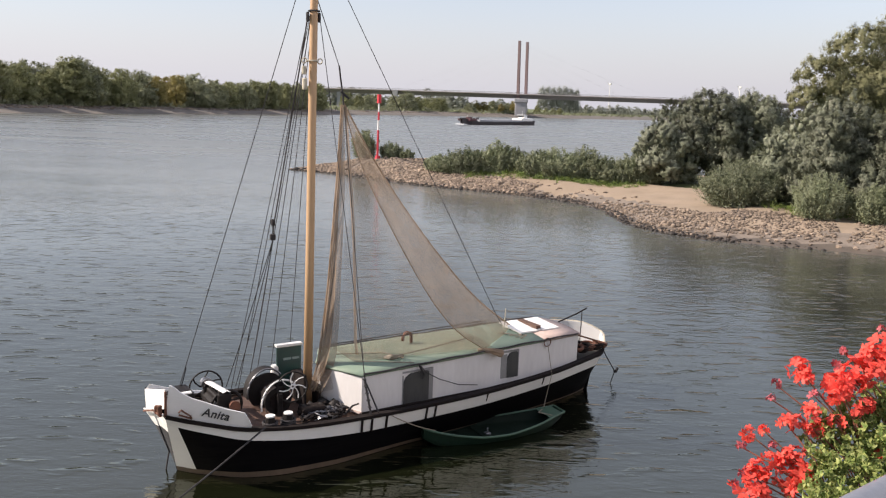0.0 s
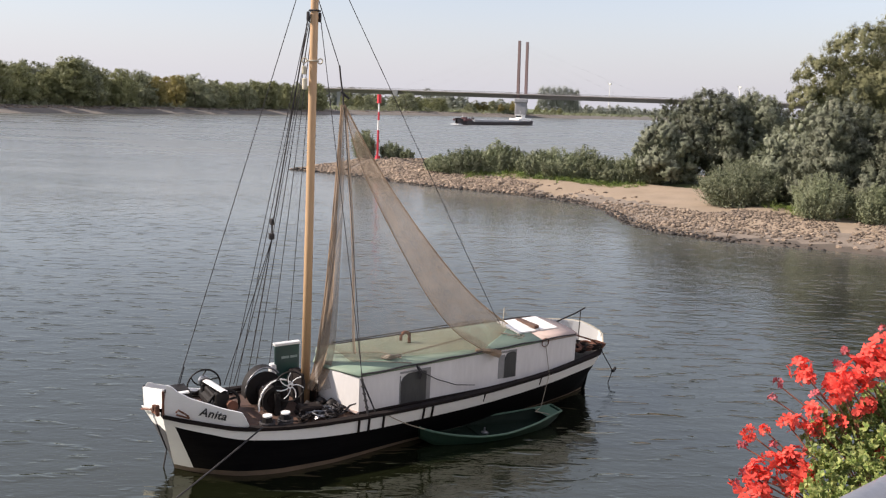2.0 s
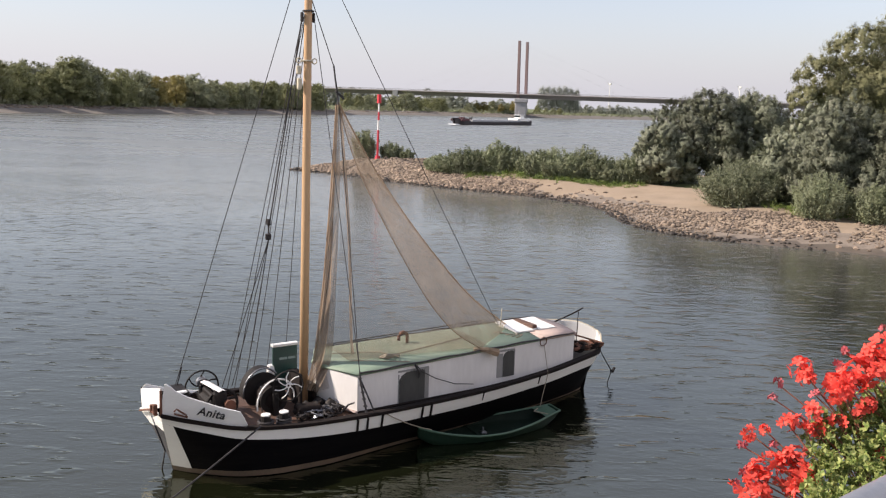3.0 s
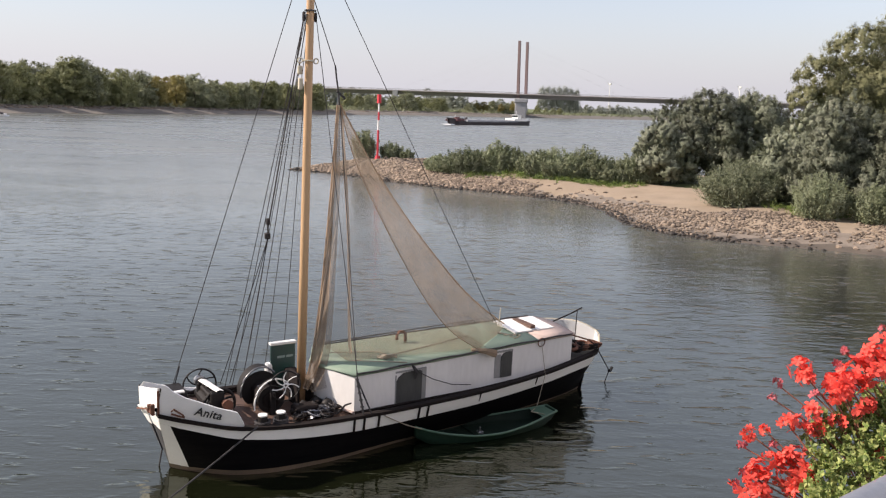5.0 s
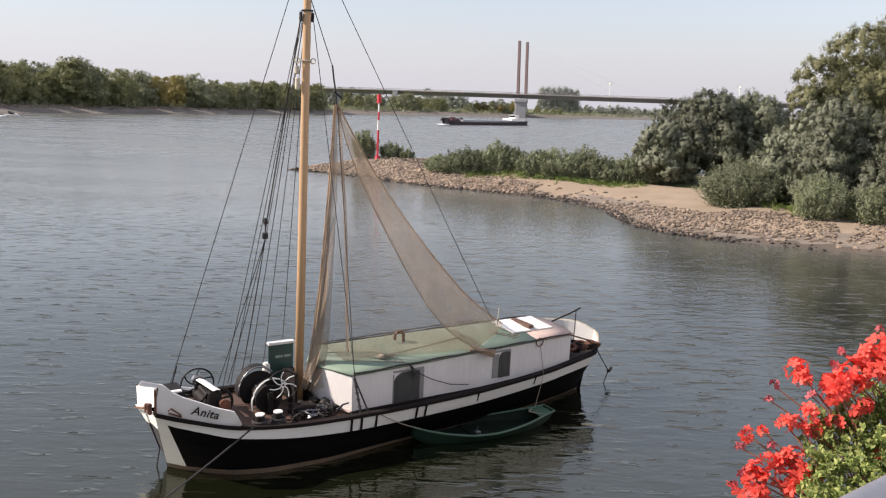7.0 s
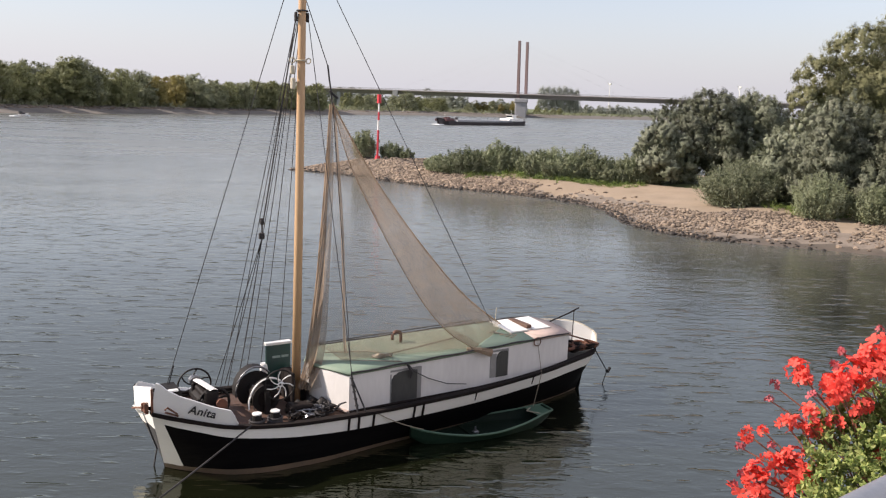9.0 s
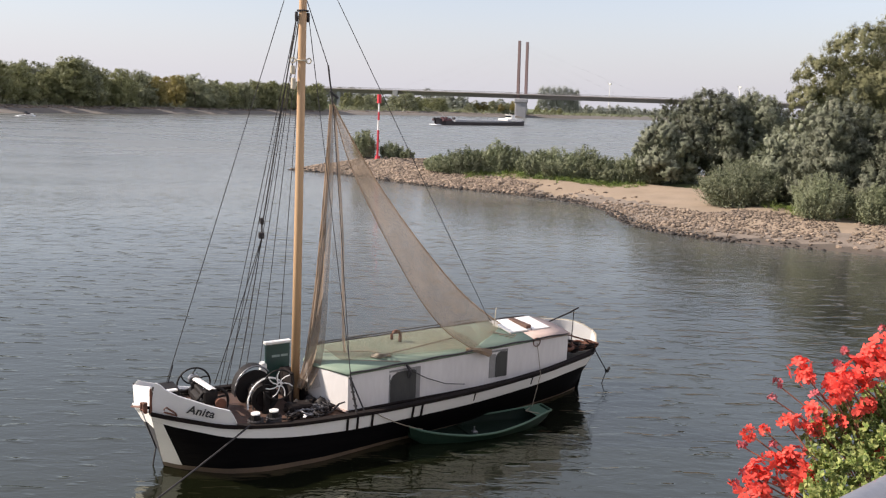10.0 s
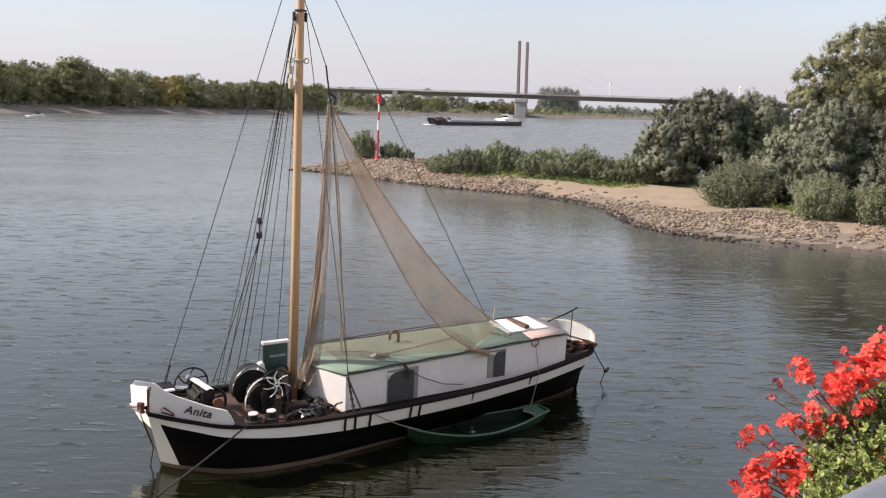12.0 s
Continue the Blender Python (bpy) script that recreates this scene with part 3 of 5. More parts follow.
def bridge():
    b = thing("road_bridge", "long grey cable-stayed road bridge with twin red-brown pylons", "bridge", at=Matrix.Translation((67.8, 800, 0)) @ pose(0, 0, 0, 0, 0, -6.5))
    def camber(x):
        return 21.6 - 1.6 * (x / 400) ** 2
    xs = np.linspace(-420, 560, 50)
    rows = [[(x, -9, camber(x)), (x, -9.4, camber(x) - 0.9), (x, -6.5, camber(x) - 1.2), (x, -5, camber(x) - 4.3), (x, 5, camber(x) - 4.3), (x, 6.5, camber(x) - 1.2), (x, 9.4, camber(x) - 0.9), (x, 9, camber(x))] for x in xs]
    part("deck", loft(rows, True), M_DECKSTEEL, b)
    for y in (-9.1, 9.1):
        bm = bmesh.new()
        tube(bm, [(x, y, camber(x) + 1.0) for x in xs[::3]], 0.09, 4)
        for x in np.arange(-410, 550, 8.0):
            tube(bm, [(x, y, camber(x) - 0.1), (x, y, camber(x) + 1.0)], 0.06, 4)
        part("parapet", bm, M_DECKSTEEL, b)
    for sy in (-1, 1):
        py = part("pylon", bar([(sy * 3.4 + 0.6, sy * 7, 12), (sy * 3.4 - 0.3, sy * 7, 69)], 1.75, 4, 1.5), M_PYLON, b, "slim red-brown pylon leg")
        for k in range(4):
            top = 66 - k * 4
            for e in (-1, 1):
                reach = 118 - k * 26
                part("stay_cable", bar([(sy * 3.4, sy * 7, top), (e * reach, sy * 8, camber(reach) + 0.1)], 0.016, 4), M_CONCRETE, py)
    part("pier", boxes(((-5.2, -10, -2), (5.2, 10, 13.5)), ((-6, -11, 13.4), (6, 11, 17.2)), bevel=0.5), M_CONCRETE, b, "broad concrete river pier")
    for x in (-108, -172, -236, -300, -364, 255, 320, 385, 450):
        part("pier", boxes(((x - 1.8, -6, -2), (x + 1.8, 6, camber(x) - 3.4)), bevel=0.3), M_CONCRETE, b)
    part("stair_tower", boxes(((-119, -13.5, 1), (-114.5, -9.6, 21.2)), bevel=0.2), M_CONCRETE, b)


bridge()


def turbine(x, y, z, yaw):
    t = thing("wind_turbine", "distant white wind turbine", "wind turbine", "wind turbines", at=pose(x, y, 0, 0, 0, yaw))
    part("tower", bar([(0, 0, 0), (0, 0, z)], 0.9, 8, 0.6), M_WHITE, t)
    part("nacelle", boxes(((-2.5, -1.5, z - 1), (3.5, 1.5, z + 1.8)), bevel=0.4), M_WHITE, t)
    for k in range(3):
        a = math.tau * k / 3 + 0.5
        part("blade", bar([(-3, 0, z + 0.4), (-3, 7 * math.cos(a), z + 0.4 + 7 * math.sin(a))], 0.6, 4, 0.2), M_WHITE, t)


turbine(298.8, 1600, 58, -70)
turbine(539.5, 1600, 60, -60)


# ---- the spit: willows, scrub, stones, marker pole ----
tree("willow_tree", "tall old willow with heavy rounded leaf masses", "tree", (47.0, 92.0), 17,
     [(-4.0, -1, 14.2, 3.4, 3.4, 2.6), (1.5, 0, 16, 3.8, 3.6, 2.8), (-8.0, -1, 11.2, 2.7, 3.0, 2.4), (-9.2, -1, 8.4, 2.2, 2.6, 2.2), (-5.0, -2.4, 9.0, 2.6, 2.6, 2.4), (-1.4, -2.5, 10.6, 3.0, 3, 2.6), (3.0, -2.5, 12.2, 3.2, 3, 2.8), (6.5, 0, 14, 3.4, 3.4, 3.0), (7.0, -2, 9.5, 3, 3, 2.6), (2.0, -3, 8.2, 3, 2.6, 2.4),
      (-6.5, -1, 6, 2.6, 3, 3.0), (-2, 0, 9, 6, 4.5, 5), (3, 1, 10, 5, 4.5, 5.5), (0, -2, 5.5, 5, 4, 3.6), (6, -2, 6, 5, 4, 4)], 170000, 0.285, M_WILLOW_D, 11, trunk_r=0.4, clump=0.19, per=70, tuft=0.5, calm=0.9)
for spec in (((22.6, 88.5), 6.6, 7.0, 8, 21), ((27.6, 90.0), 9.9, 8.5, 9, 22), ((33.0, 91.5), 10.2, 9.0, 9, 23), ((24.5, 92.5), 9.0, 8, 8, 24), ((35.5, 84.5), 8.4, 7.0, 8, 28)):
    pos, h, w, n, sd = spec
    tree("willow_tree", "silvery green willow growing low to the sandy ground", "tree", pos, h, puffs(sd, w, w * 0.9, h, n + 9, 0.10, 0.40), (30000 if sd in (24, 28) else 104000), 0.22, M_WILLOW, sd,
         "willows on the spit", trunk_r=0.16, clump=0.17, per=80, slim=0.38, tuft=1.7, calm=0.8)
for spec in (((31.4, 68.5), 8.8, 8.0, 14, 31), ((36.0, 66.0), 8.6, 9.0, 14, 32), ((35.0, 75.0), 9.6, 9.5, 14, 33), ((29.0, 73.5), 6.4, 6.0, 10, 34), ((41.5, 71.0), 10.5, 10.0, 14, 35)):
    pos, h, w, n, sd = spec
    tree("willow_tree", "broad silver-leaved willow beside the stony beach", "tree", pos, h, puffs(sd, w, w * 0.9, h, n + 6, 0.10, 0.40), (42000 if sd in (33, 35) else 120000), 0.18, M_WILLOW, sd,
         "willows on the spit", trunk_r=0.16, clump=0.16, per=80, slim=0.38, tuft=1.7, calm=0.8)


def bush(pos, w, h, seed, material, leaves=9000, size=0.17, name="willow_bush", label="dense low willow bush on the shore", group="bushes on the spit"):
    rng = np.random.default_rng(seed)
    t = thing(name, label, "bush", group, at=pose(pos[0], pos[1], hz(*pos) - 0.05))
    bm = bmesh.new()
    for k in range(7):
        a = rng.uniform(0, math.tau)
        tube(bm, [(0.1 * math.cos(a), 0.1 * math.sin(a), -0.1), (w * 0.22 * math.cos(a), w * 0.22 * math.sin(a), h * 0.65)], 0.03, 4, 0.012)
    part("stems", bm, M_BARK, t)
    per = 95
    part("leaves", shoots("leaves", rng, w, w * 0.85, h, int(leaves * 1.5 / per), per, size * 1.1, material), material, t)
    return t


bush((24.7, 70.8), 6.4, 3.9, 101, M_HEDGE, 22000, 0.16, label="rounded green willow bush above the stones")
bush((28.4, 63.9), 4.2, 3.5, 102, M_HEDGE, 15000, 0.15, label="upright green willow bush above the stones")
bush((31.9, 62.2), 3.6, 3.0, 103, M_HEDGE, 12000, 0.15)
bush((34.6, 61.2), 4.4, 4.2, 104, M_HEDGE, 12000, 0.15)
rng1 = np.random.default_rng(17)
for i in range(15):
    f = i / 14
    x, y = -0.6 + 21.5 * f, 94.2 - 6.0 * f + rng1.uniform(-0.8, 0.8)
    bush((x, y), rng1.uniform(3.4, 5.4), (1.7 if i == 0 else rng1.uniform(2.0, 3.7)), 120 + i, M_HEDGE, 9000, 0.19, label="shrubby grey-green willow scrub on the spit", group="scrub on the spit")
bush((-10.2, 106.0), 3.4, 3.7, 150, M_HEDGE, 6000, 0.2, label="grey-green shrub among the spit's stones", group="scrub on the spit")
bush((-6.9, 106.0), 3.0, 2.2, 151, M_HEDGE, 6000, 0.2, label="grey-green shrub among the spit's stones", group="scrub on the spit")
bush((-4.7, 104.0), 1.6, 1.2, 152, M_HEDGE, 2500, 0.2, label="grey-green shrub among the spit's stones", group="scrub on the spit")

# low green weeds at the foot of the willows
rng2 = np.random.default_rng(19)
wl = []
for _ in range(420):
    f = rng2.uniform(0, 1)
    if f < 0.5:
        x, y = 2 + 36 * f, 92.0 - 6.0 * (2 * f) + rng2.uniform(-1.2, 1.5)
    else:
        g = (f - 0.5) * 2
        x, y = 26.0 + 12 * g, 66.5 - 6.0 * g + rng2.uniform(-0.9, 4.0)
    wl.append((x, y, hz(x, y), rng2.uniform(0.3, 0.9), rng2.uniform(0.3, 0.9), rng2.uniform(0.15, 0.45)))
M_WEED = leafy("weed_leaf", (0.13, 0.20, 0.04), (0.18, 0.22, 0.06), 0.5)
tagged(new("weeds", crown("weeds", rng2, wl, 26000, 0.16, M_WEED, clump=0.5, per=30, slim=0.3)), "fresh green weeds along the beach edge", "weeds", kind="stuff")


def pebble(rng):
    bm = bmesh.new()
    bmesh.ops.create_icosphere(bm, subdivisions=1, radius=0.5)
    for v in bm.verts:
        v.co *= rng.uniform(0.72, 1.2)
        v.co.z *= 0.62
    me = bpy.data.meshes.new("stone")
    bm.to_mesh(me)
    bm.free()
    return me


def stones():
    rng = np.random.default_rng(23)
    models = [pebble(rng) for _ in range(6)]
    protos = [(np.array([v.co[:] for v in m.vertices]), np.array([p.vertices[:] for p in m.polygons])) for m in models]
    line = NEAR_LAND[:SHORE]
    seg = np.hypot(*np.diff(line, axis=0).T)
    cum = np.concatenate([[0], np.cumsum(seg)])

    def spot(n, lo, hi, smax):
        s = rng.uniform(0, smax, n)
        k = np.clip(np.searchsorted(cum, s) - 1, 0, len(seg) - 1)
        f = (s - cum[k]) / seg[k]
        p = line[k] + (line[k + 1] - line[k]) * f[:, None]
        d = (line[k + 1] - line[k]) / seg[k][:, None]
        nrm = np.stack([-d[:, 1], d[:, 0]], 1)
        off = rng.uniform(lo, hi, n)
        return p + nrm * off[:, None], off, s

    def heap(name, label, n, lo, hi, smin, smax, size, material, keep=None):
        p, off, s = spot(n, lo, hi, smax)
        ok = s >= smin
        if keep is not None:
            ok &= keep(p, off, s)
        p, off = p[ok], off[ok]
        z = height(p[:, 0], p[:, 1])
        V, Fc, base = [], [], 0
        for (x, y), zz in zip(p, z):
            pv, pf = protos[int(rng.integers(0, 6))]
            a = rng.uniform(0, math.tau)
            sc = size * rng.lognormal(0, 0.38)
            c, q = math.cos(a), math.sin(a)
            R = np.array([[c, -q, 0], [q, c, 0], [0, 0, rng.uniform(0.8, 1.4)]])
            V.append((pv @ R.T) * sc + (x, y, zz + sc * 0.1))
            Fc.append(pf + base)
            base += len(pv)
        tagged(new(name, fill(name, np.concatenate(V), np.concatenate(Fc), material)), label, "stones", kind="stuff")

    heap("beach_stones", "pale rubble stones strewn over the beach", 21000, 0.2, 11.0, 28, 100, 0.17, M_STONE, lambda p, off, s: (off > np.where(p[:, 0] > 19, 1.9, 0.2)) & (off < 1.6 + 9.4 * np.clip((s - 44) / 16, 0, 1)) & (rng.uniform(-1.6, 1, len(s)) < noise_mask(p) + 0.6))
    heap("spit_stones", "heaped pale rubble on the spit", 12500, 0.3, 7.5, 0, 35, 0.205, M_STONE, lambda p, off, s: (off < 7.5 - 0.10 * s))
    heap("ridge_stones", "heaped pale rubble on the spit's ridge", 4800, 5.5, 14, 0, 17, 0.23, M_STONE)
    heap("waterline_stones", "dark wet stones along the waterline", 3000, -0.25, 0.75, 0, 100, 0.2, M_STONE_WET, lambda p, off, s: rng.uniform(-1, 1, len(s)) < noise_mask(p * 1.7) + np.where(p[:, 0] > 21, -0.6, 0.45))
    # pale rubble along the far waterline
    n = 1500
    ft = rng.uniform(-0.60, 0.12, n)
    fd = np.interp(ft, BANK_T, BANK_D) + np.abs(rng.normal(0, 5.0, n)) + 0.5
    fx = ft * fd
    fz = height(fx, fd)
    V, Fc = [], []
    for i in range(n):
        pv, pf = protos[i % 6]
        V.append(pv * rng.uniform(0.25, 1.0) * (1.4, 1.4, 0.8) + (fx[i], fd[i], fz[i] + 0.05))
        Fc.append(pf + len(pv) * i)
    tagged(new("bank_rubble", fill("bank_rubble", np.concatenate(V), np.concatenate(Fc), M_STONE)), "scattered pale rubble along the far bank", "stones", kind="stuff")
    for i in range(290):
        (p,), (off,), (s,) = spot(1, 0.6, 5.0, 84)
        if s < 36:
            off = min(off, 3)
        ob = part("stone", models[i % 6], None, ground)
        if not models[i % 6].materials:
            models[i % 6].materials.append(M_STONE)
        sc = rng.uniform(0.22, 0.42)
        ob.matrix_world = pose(p[0], p[1], hz(p[0], p[1]) + sc * 0.1, rng.uniform(-15, 15), rng.uniform(-15, 15), rng.uniform(0, 360)) @ Matrix.Diagonal((sc * 1.2, sc, sc, 1))


def noise_mask(p):
    return np.sin(p[:, 0] * 0.55 + 1.7 * np.sin(p[:, 1] * 0.33)) * np.cos(p[:, 1] * 0.61 + 0.4 * p[:, 0])


def marker_pole():
    x, y = -8.45, 104.5
    z = hz(x, y)
    t = thing("marker_pole", "red and white banded navigation pole on the stony spit", "navigation mark", at=pose(x, y, z, 0, 0.6, 0))
    cuts = [0, 3.55, 4.75, 5.75, 6.85]
    r = 0.13
    for i, (a, b) in enumerate(zip(cuts, cuts[1:])):
        part("band", bar([(0, 0, a - (0.4 if i == 0 else 0)), (0, 0, b)], r, 10), M_RED if i % 2 == 0 else M_WHITE, t, "red band" if i % 2 == 0 else "white band")
        r *= 0.95
    part("topmark", bar([(0, 0, 6.8), (0, 0, 6.95), (0, 0, 7.7), (0, 0, 7.85)], 0.28, 10, 0.25), M_RED, t, "red can-shaped topmark")
    part("footing", bar([(0, 0, -0.3), (0, 0, 0.45)], 0.42, 10, 0.26), M_RED, t)


marker_pole()
x, y = 19.6, 57.7
t = thing("leaning_rod", "thin dark rod leaning in the stones", "rod", at=pose(x, y, hz(x, y), 0, 8, 0))
part("rod", bar([(-0.2, 0, -0.3), (0.0, 0, 1.2), (0.28, 0, 2.6)], 0.03, 5, 0.015), M_ROPE, t)


# ---- the moored fishing boat; its own space: x to the stern, y to the far side, z up from the waterline ----
WL = ([0, .02, .045, .09, .16, .27, .42, .55, .66, .84, .94, 1], [.03, .36, .66, 1.14, 1.42, 1.46, 1.18, 1.05, .92, .56, .28, .04])
RB = ([0, .03, .08, .15, .25, .40, .55, .70, .80, .90, .96, 1], [.98, 1.10, 1.25, 1.44, 1.60, 1.66, 1.60, 1.46, 1.32, 1.05, .75, .10])
RZ = ([0, .03, .10, .20, .33, .48, .62, .77, .90, 1], [1.70, 1.54, 1.24, 1.13, 1.11, 1.13, 1.16, 1.27, 1.40, 1.36])


def smooth(table, s):
    return sum(float(np.interp(min(1, max(0, s + d)), *table)) for d in (-.02, -.01, 0, .01, .02)) / 5 if 0.03 < s < 0.97 else float(np.interp(s, *table))


def hull_x(s, z, side=-1):
    prow = (0.04 + 0.03 * min(1.0, max(0.0, z / 1.3))) * max(0.0, 1 - s / 0.06) * (0.5 - 0.5 * side)
    return -0.27 * z - prow + s * (12.37 + 0.47 * z + 0.27 * z)


def hull_y(s, z):
    """Half breadth at station s and height z."""
    w, r, zr = smooth(WL, s), smooth(RB, s), smooth(RZ, s)
    f = z / zr
    if f < 0:
        return w * max(0.0, 1 + 0.9 * f)
    return w + (r - w) * (1 - (1 - f) ** (1.05 + min(0.45, s * 9)) if f < 1 else 1.0 + 0.3 * (f - 1))


def rail_point(s, side, up=0.0, inset=0.0):
    z = smooth(RZ, s)
    return Vector((hull_x(s, z, side), side * (smooth(RB, s) - inset), z + up))


def wheel(bm, c, axis, R, r, curved=6, rim=True):
    if rim:
        ring(bm, c, axis, R, r, 22, 6)
    q = Vector(axis).to_track_quat("Z", "Y")
    for k in range(curved):
        a = math.tau * k / curved
        pts = [Vector(c) + q @ Vector((R * f * math.cos(a + 0.7 * f), R * f * math.sin(a + 0.7 * f), 0)) for f in (0.1, 0.4, 0.7, 0.98)]
        tube(bm, pts, r * 0.85, 5)
    ring(bm, c, axis, R * 0.14, r * 1.3, 10, 5)
    return bm


def fishing_boat():
    boat = thing("fishing_boat", "old black and white river fishing boat with a pine mast, moored", "boat")
    S = np.concatenate([np.linspace(0, .1, 9), np.linspace(.12, .9, 32), np.linspace(.915, 1, 9)])

    def skin(lo, hi, steps, side, s_list, out=0.0):
        rows = []
        for s in s_list:
            zl, zh = lo(s), hi(s)
            rows.append([(hull_x(s, z, side), side * (hull_y(s, z) + out), z) for z in np.linspace(zl, zh, steps)])
        return rows

    zr = lambda s: smooth(RZ, s)
    boot = lambda s: 0.16 - 0.09 * s
    white = lambda s: zr(s) - (0.22 + 0.16 * min(1, s / 0.33))
    for side in (-1, 1):
        part("hull_bottom", loft(skin(lambda s: -0.7, lambda s: 0.01, 4, side, S)), M_BLACK, boat, smooth=True)
        part("boot_top", loft(skin(lambda s: 0.01, boot, 2, side, S, 0.004)), M_BOOT, boat, "brown painted waterline band", smooth=True)
        part("hull_side", loft(skin(boot, white, 6, side, S)), M_BLACK, boat, "black tarred planking", smooth=True)
        part("white_strake", loft(skin(white, zr, 3, side, S, 0.006)), M_WHITE, boat, "white painted top strake", smooth=True)
        # white band behind the stem
        rows = []
        for f in np.linspace(0, 1, 6):
            row = []
            for s in np.linspace(0, 0.026 - 0.013 * f, 5):
                z = boot(s) + (white(s) - boot(s)) * f
                row.append((hull_x(s, z, side), side * (hull_y(s, z) + 0.008), z))
            rows.append(row)
        part("stem_band", loft(rows), M_WHITE, boat, "white band beside the stem", smooth=True)
        # rail
        ss = np.linspace(0, 1, 44)
        rows = []
        for s in ss:
            p = rail_point(s, side)
            q = rail_point(s, side, 0, 0.14)
            rows.append([p + Vector((0, side * 0.035, -0.05)), p + Vector((0, side * 0.035, 0.03)), q + Vector((0, 0, 0.03)), q + Vector((0, 0, -0.05))])
        part("rail", loft(rows, True), M_RAIL, boat, "dark wooden rail")
        # bow bulwark
        rows = []
        for s in (0, .004, .008, .014, .022, .03, .045, .06, .075, .09, .10, .108, .114, .12):
            u = float(np.interp(s, [0, .006, .014, .03, .07, .10, .110, .120], [.66, .655, .56, .49, .40, .37, .34, .05])) * (1.0 if side < 0 else 0.12)
            a = rail_point(s, side, 0.03, 0.02)
            c = a + Vector((0.09 * (1 - s / .12), side * 0.05, u))
            rows.append([a, a.lerp(c, .5), c, c + Vector((0.02, -side * 0.05, 0)), a + Vector((0.02, -side * 0.06, 0))])
        part("bow_bulwark", loft(rows, True), M_WHITE, boat, "white bow bulwark")
        part("bulwark_base_line", bar([rail_point(s, side, 0.03, -0.03) for s in np.linspace(0, .13, 9)], 0.022, 5), M_RAIL, boat)
    # stern bulwark: round the stern from the far side
    stations = [(s, 1) for s in np.linspace(.77, 1, 18)] + [(s, -1) for s in (.995, .985, .975, .965)]
    rows = []
    for s, sd in stations:
        p = rail_point(s, sd, 0.02, 0.03)
        u = float(np.interp(s, [.77, .835, .89, .93, .97, .99, 1], [.58, .68, .64, .61, .60, .49, .38])) if sd > 0 else float(np.interp(s, [.965, .985, 1], [.06, .22, .38]))
        c = p + Vector((0.05, 0, u))
        w = Vector((-0.05, -0.03 if p.y > 0 else 0.03, 0))
        rows.append([p, c, c + w, p + w])
    part("stern_bulwark", loft(rows, True), M_WHITE, boat, "white curved stern bulwark")
    part("stern_rim", bar([r[1] for r in rows], 0.03, 6), M_CREAM, boat)
    end = rows[-1][1]
    part("stern_rail", bar([end, Vector((12.1, -0.72, 1.78)), Vector((11.1, -0.62, 2.12))], 0.025, 6), M_RUST, boat)
    # bow transom: grey horizontal planks in a narrow V
    zs = np.linspace(0.0, 1.46, 8)
    for a, c in zip(zs, zs[1:]):
        for sd in (-1, 1):
            rows = []
            for z in (a + 0.012, c):
                row = []
                for f in (0, .35, .7, 1):
                    y = sd * f * hull_y(0, z) * (1 + (0.62 * z / 1.4 if sd > 0 else 0))
                    row.append((hull_x(0, z, sd * f) - 0.01 - 0.07 * (1 - f * f) * z, y, z * min(1.12, (1.58 - 0.34 * y) / 1.46)))
                rows.append(row)
            part("bow_plank", thick(loft(rows), 0.03), M_WHITE if c > 1.2 else M_GREYPLANK, boat)
    part("bow_plate", thick(loft([[(-0.46, 1.0, 1.20), (-0.48, 1.0, 1.71)], [(-0.55, 0.0, 1.55), (-0.57, 0.0, 2.02)], [(-0.54, -0.94, 1.86), (-0.52, -0.94, 2.29)]]), 0.05), M_WHITE, boat, "white plate across the bow")
    part("bow_bar", bar([(-0.62, -0.75, 1.78), (-0.64, 0.05, 1.52), (-0.56, 0.80, 1.25)], 0.022, 6), M_RUST, boat, "rusty bar along the bow plate")
    part("bow_fairlead", boxes(((-0.68, -0.97, 1.74), (-0.58, -0.90, 1.96)), ((-0.68, -0.72, 1.68), (-0.58, -0.65, 1.88)), ((-0.66, -0.97, 1.70), (-0.58, -0.65, 1.75)), bevel=0.02), M_RUST, boat, "rusty bow fairlead")
    # strip added in place of the dark gap between plate and bulwark
    part("bow_gap_strip", boxes(((-0.54, -1.0, 1.70), (-0.49, -0.96, 2.26)), bevel=0.01), M_RUST, boat, "rust-coloured strip standing in for the dark gap beside the bow plate")
    part("side_fairlead", bar([(-0.28, -1.14, 1.80), (-0.24, -1.17, 1.86), (-0.05, -1.21, 1.71), (-0.01, -1.20, 1.64), (-0.28, -1.14, 1.75)], 0.022, 6), M_RUST, boat, "rusty side fairlead")
    part("sternpost", bar([(12.37, 0, -0.5), (12.6, 0, 0.6), (13.02, 0, 1.45)], 0.07, 6), M_BLACK, boat)
    part("rudder", boxes(((12.45, -0.03, -0.6), (12.75, 0.03, -0.06))), M_BLACK, boat)
    # deck
    dz = lambda s: zr(s) - 0.12
    Sd = np.linspace(.012, .985, 40)
    rows = [[(hull_x(s, dz(s)), t * (hull_y(s, dz(s)) - 0.01), dz(s) + 0.06 * (1 - t * t)) for t in (-1, -.5, 0, .5, 1)] for s in Sd]
    part("foredeck", loft(rows[:14]), M_DECK, boat, "red-brown planked foredeck", smooth=True)
    part("side_deck", loft(rows[13:]), M_DARKDECK, boat, "dark narrow side deck", smooth=True)
    # cabin trunk
    def half(x):
        return 1.22 - 0.22 * (x - 4.08) / 7.1
    def top(x):
        return 2.02 + 0.15 * (x - 4.08) / 7.1
    xs = list(np.linspace(4.08, 11.15, 12))
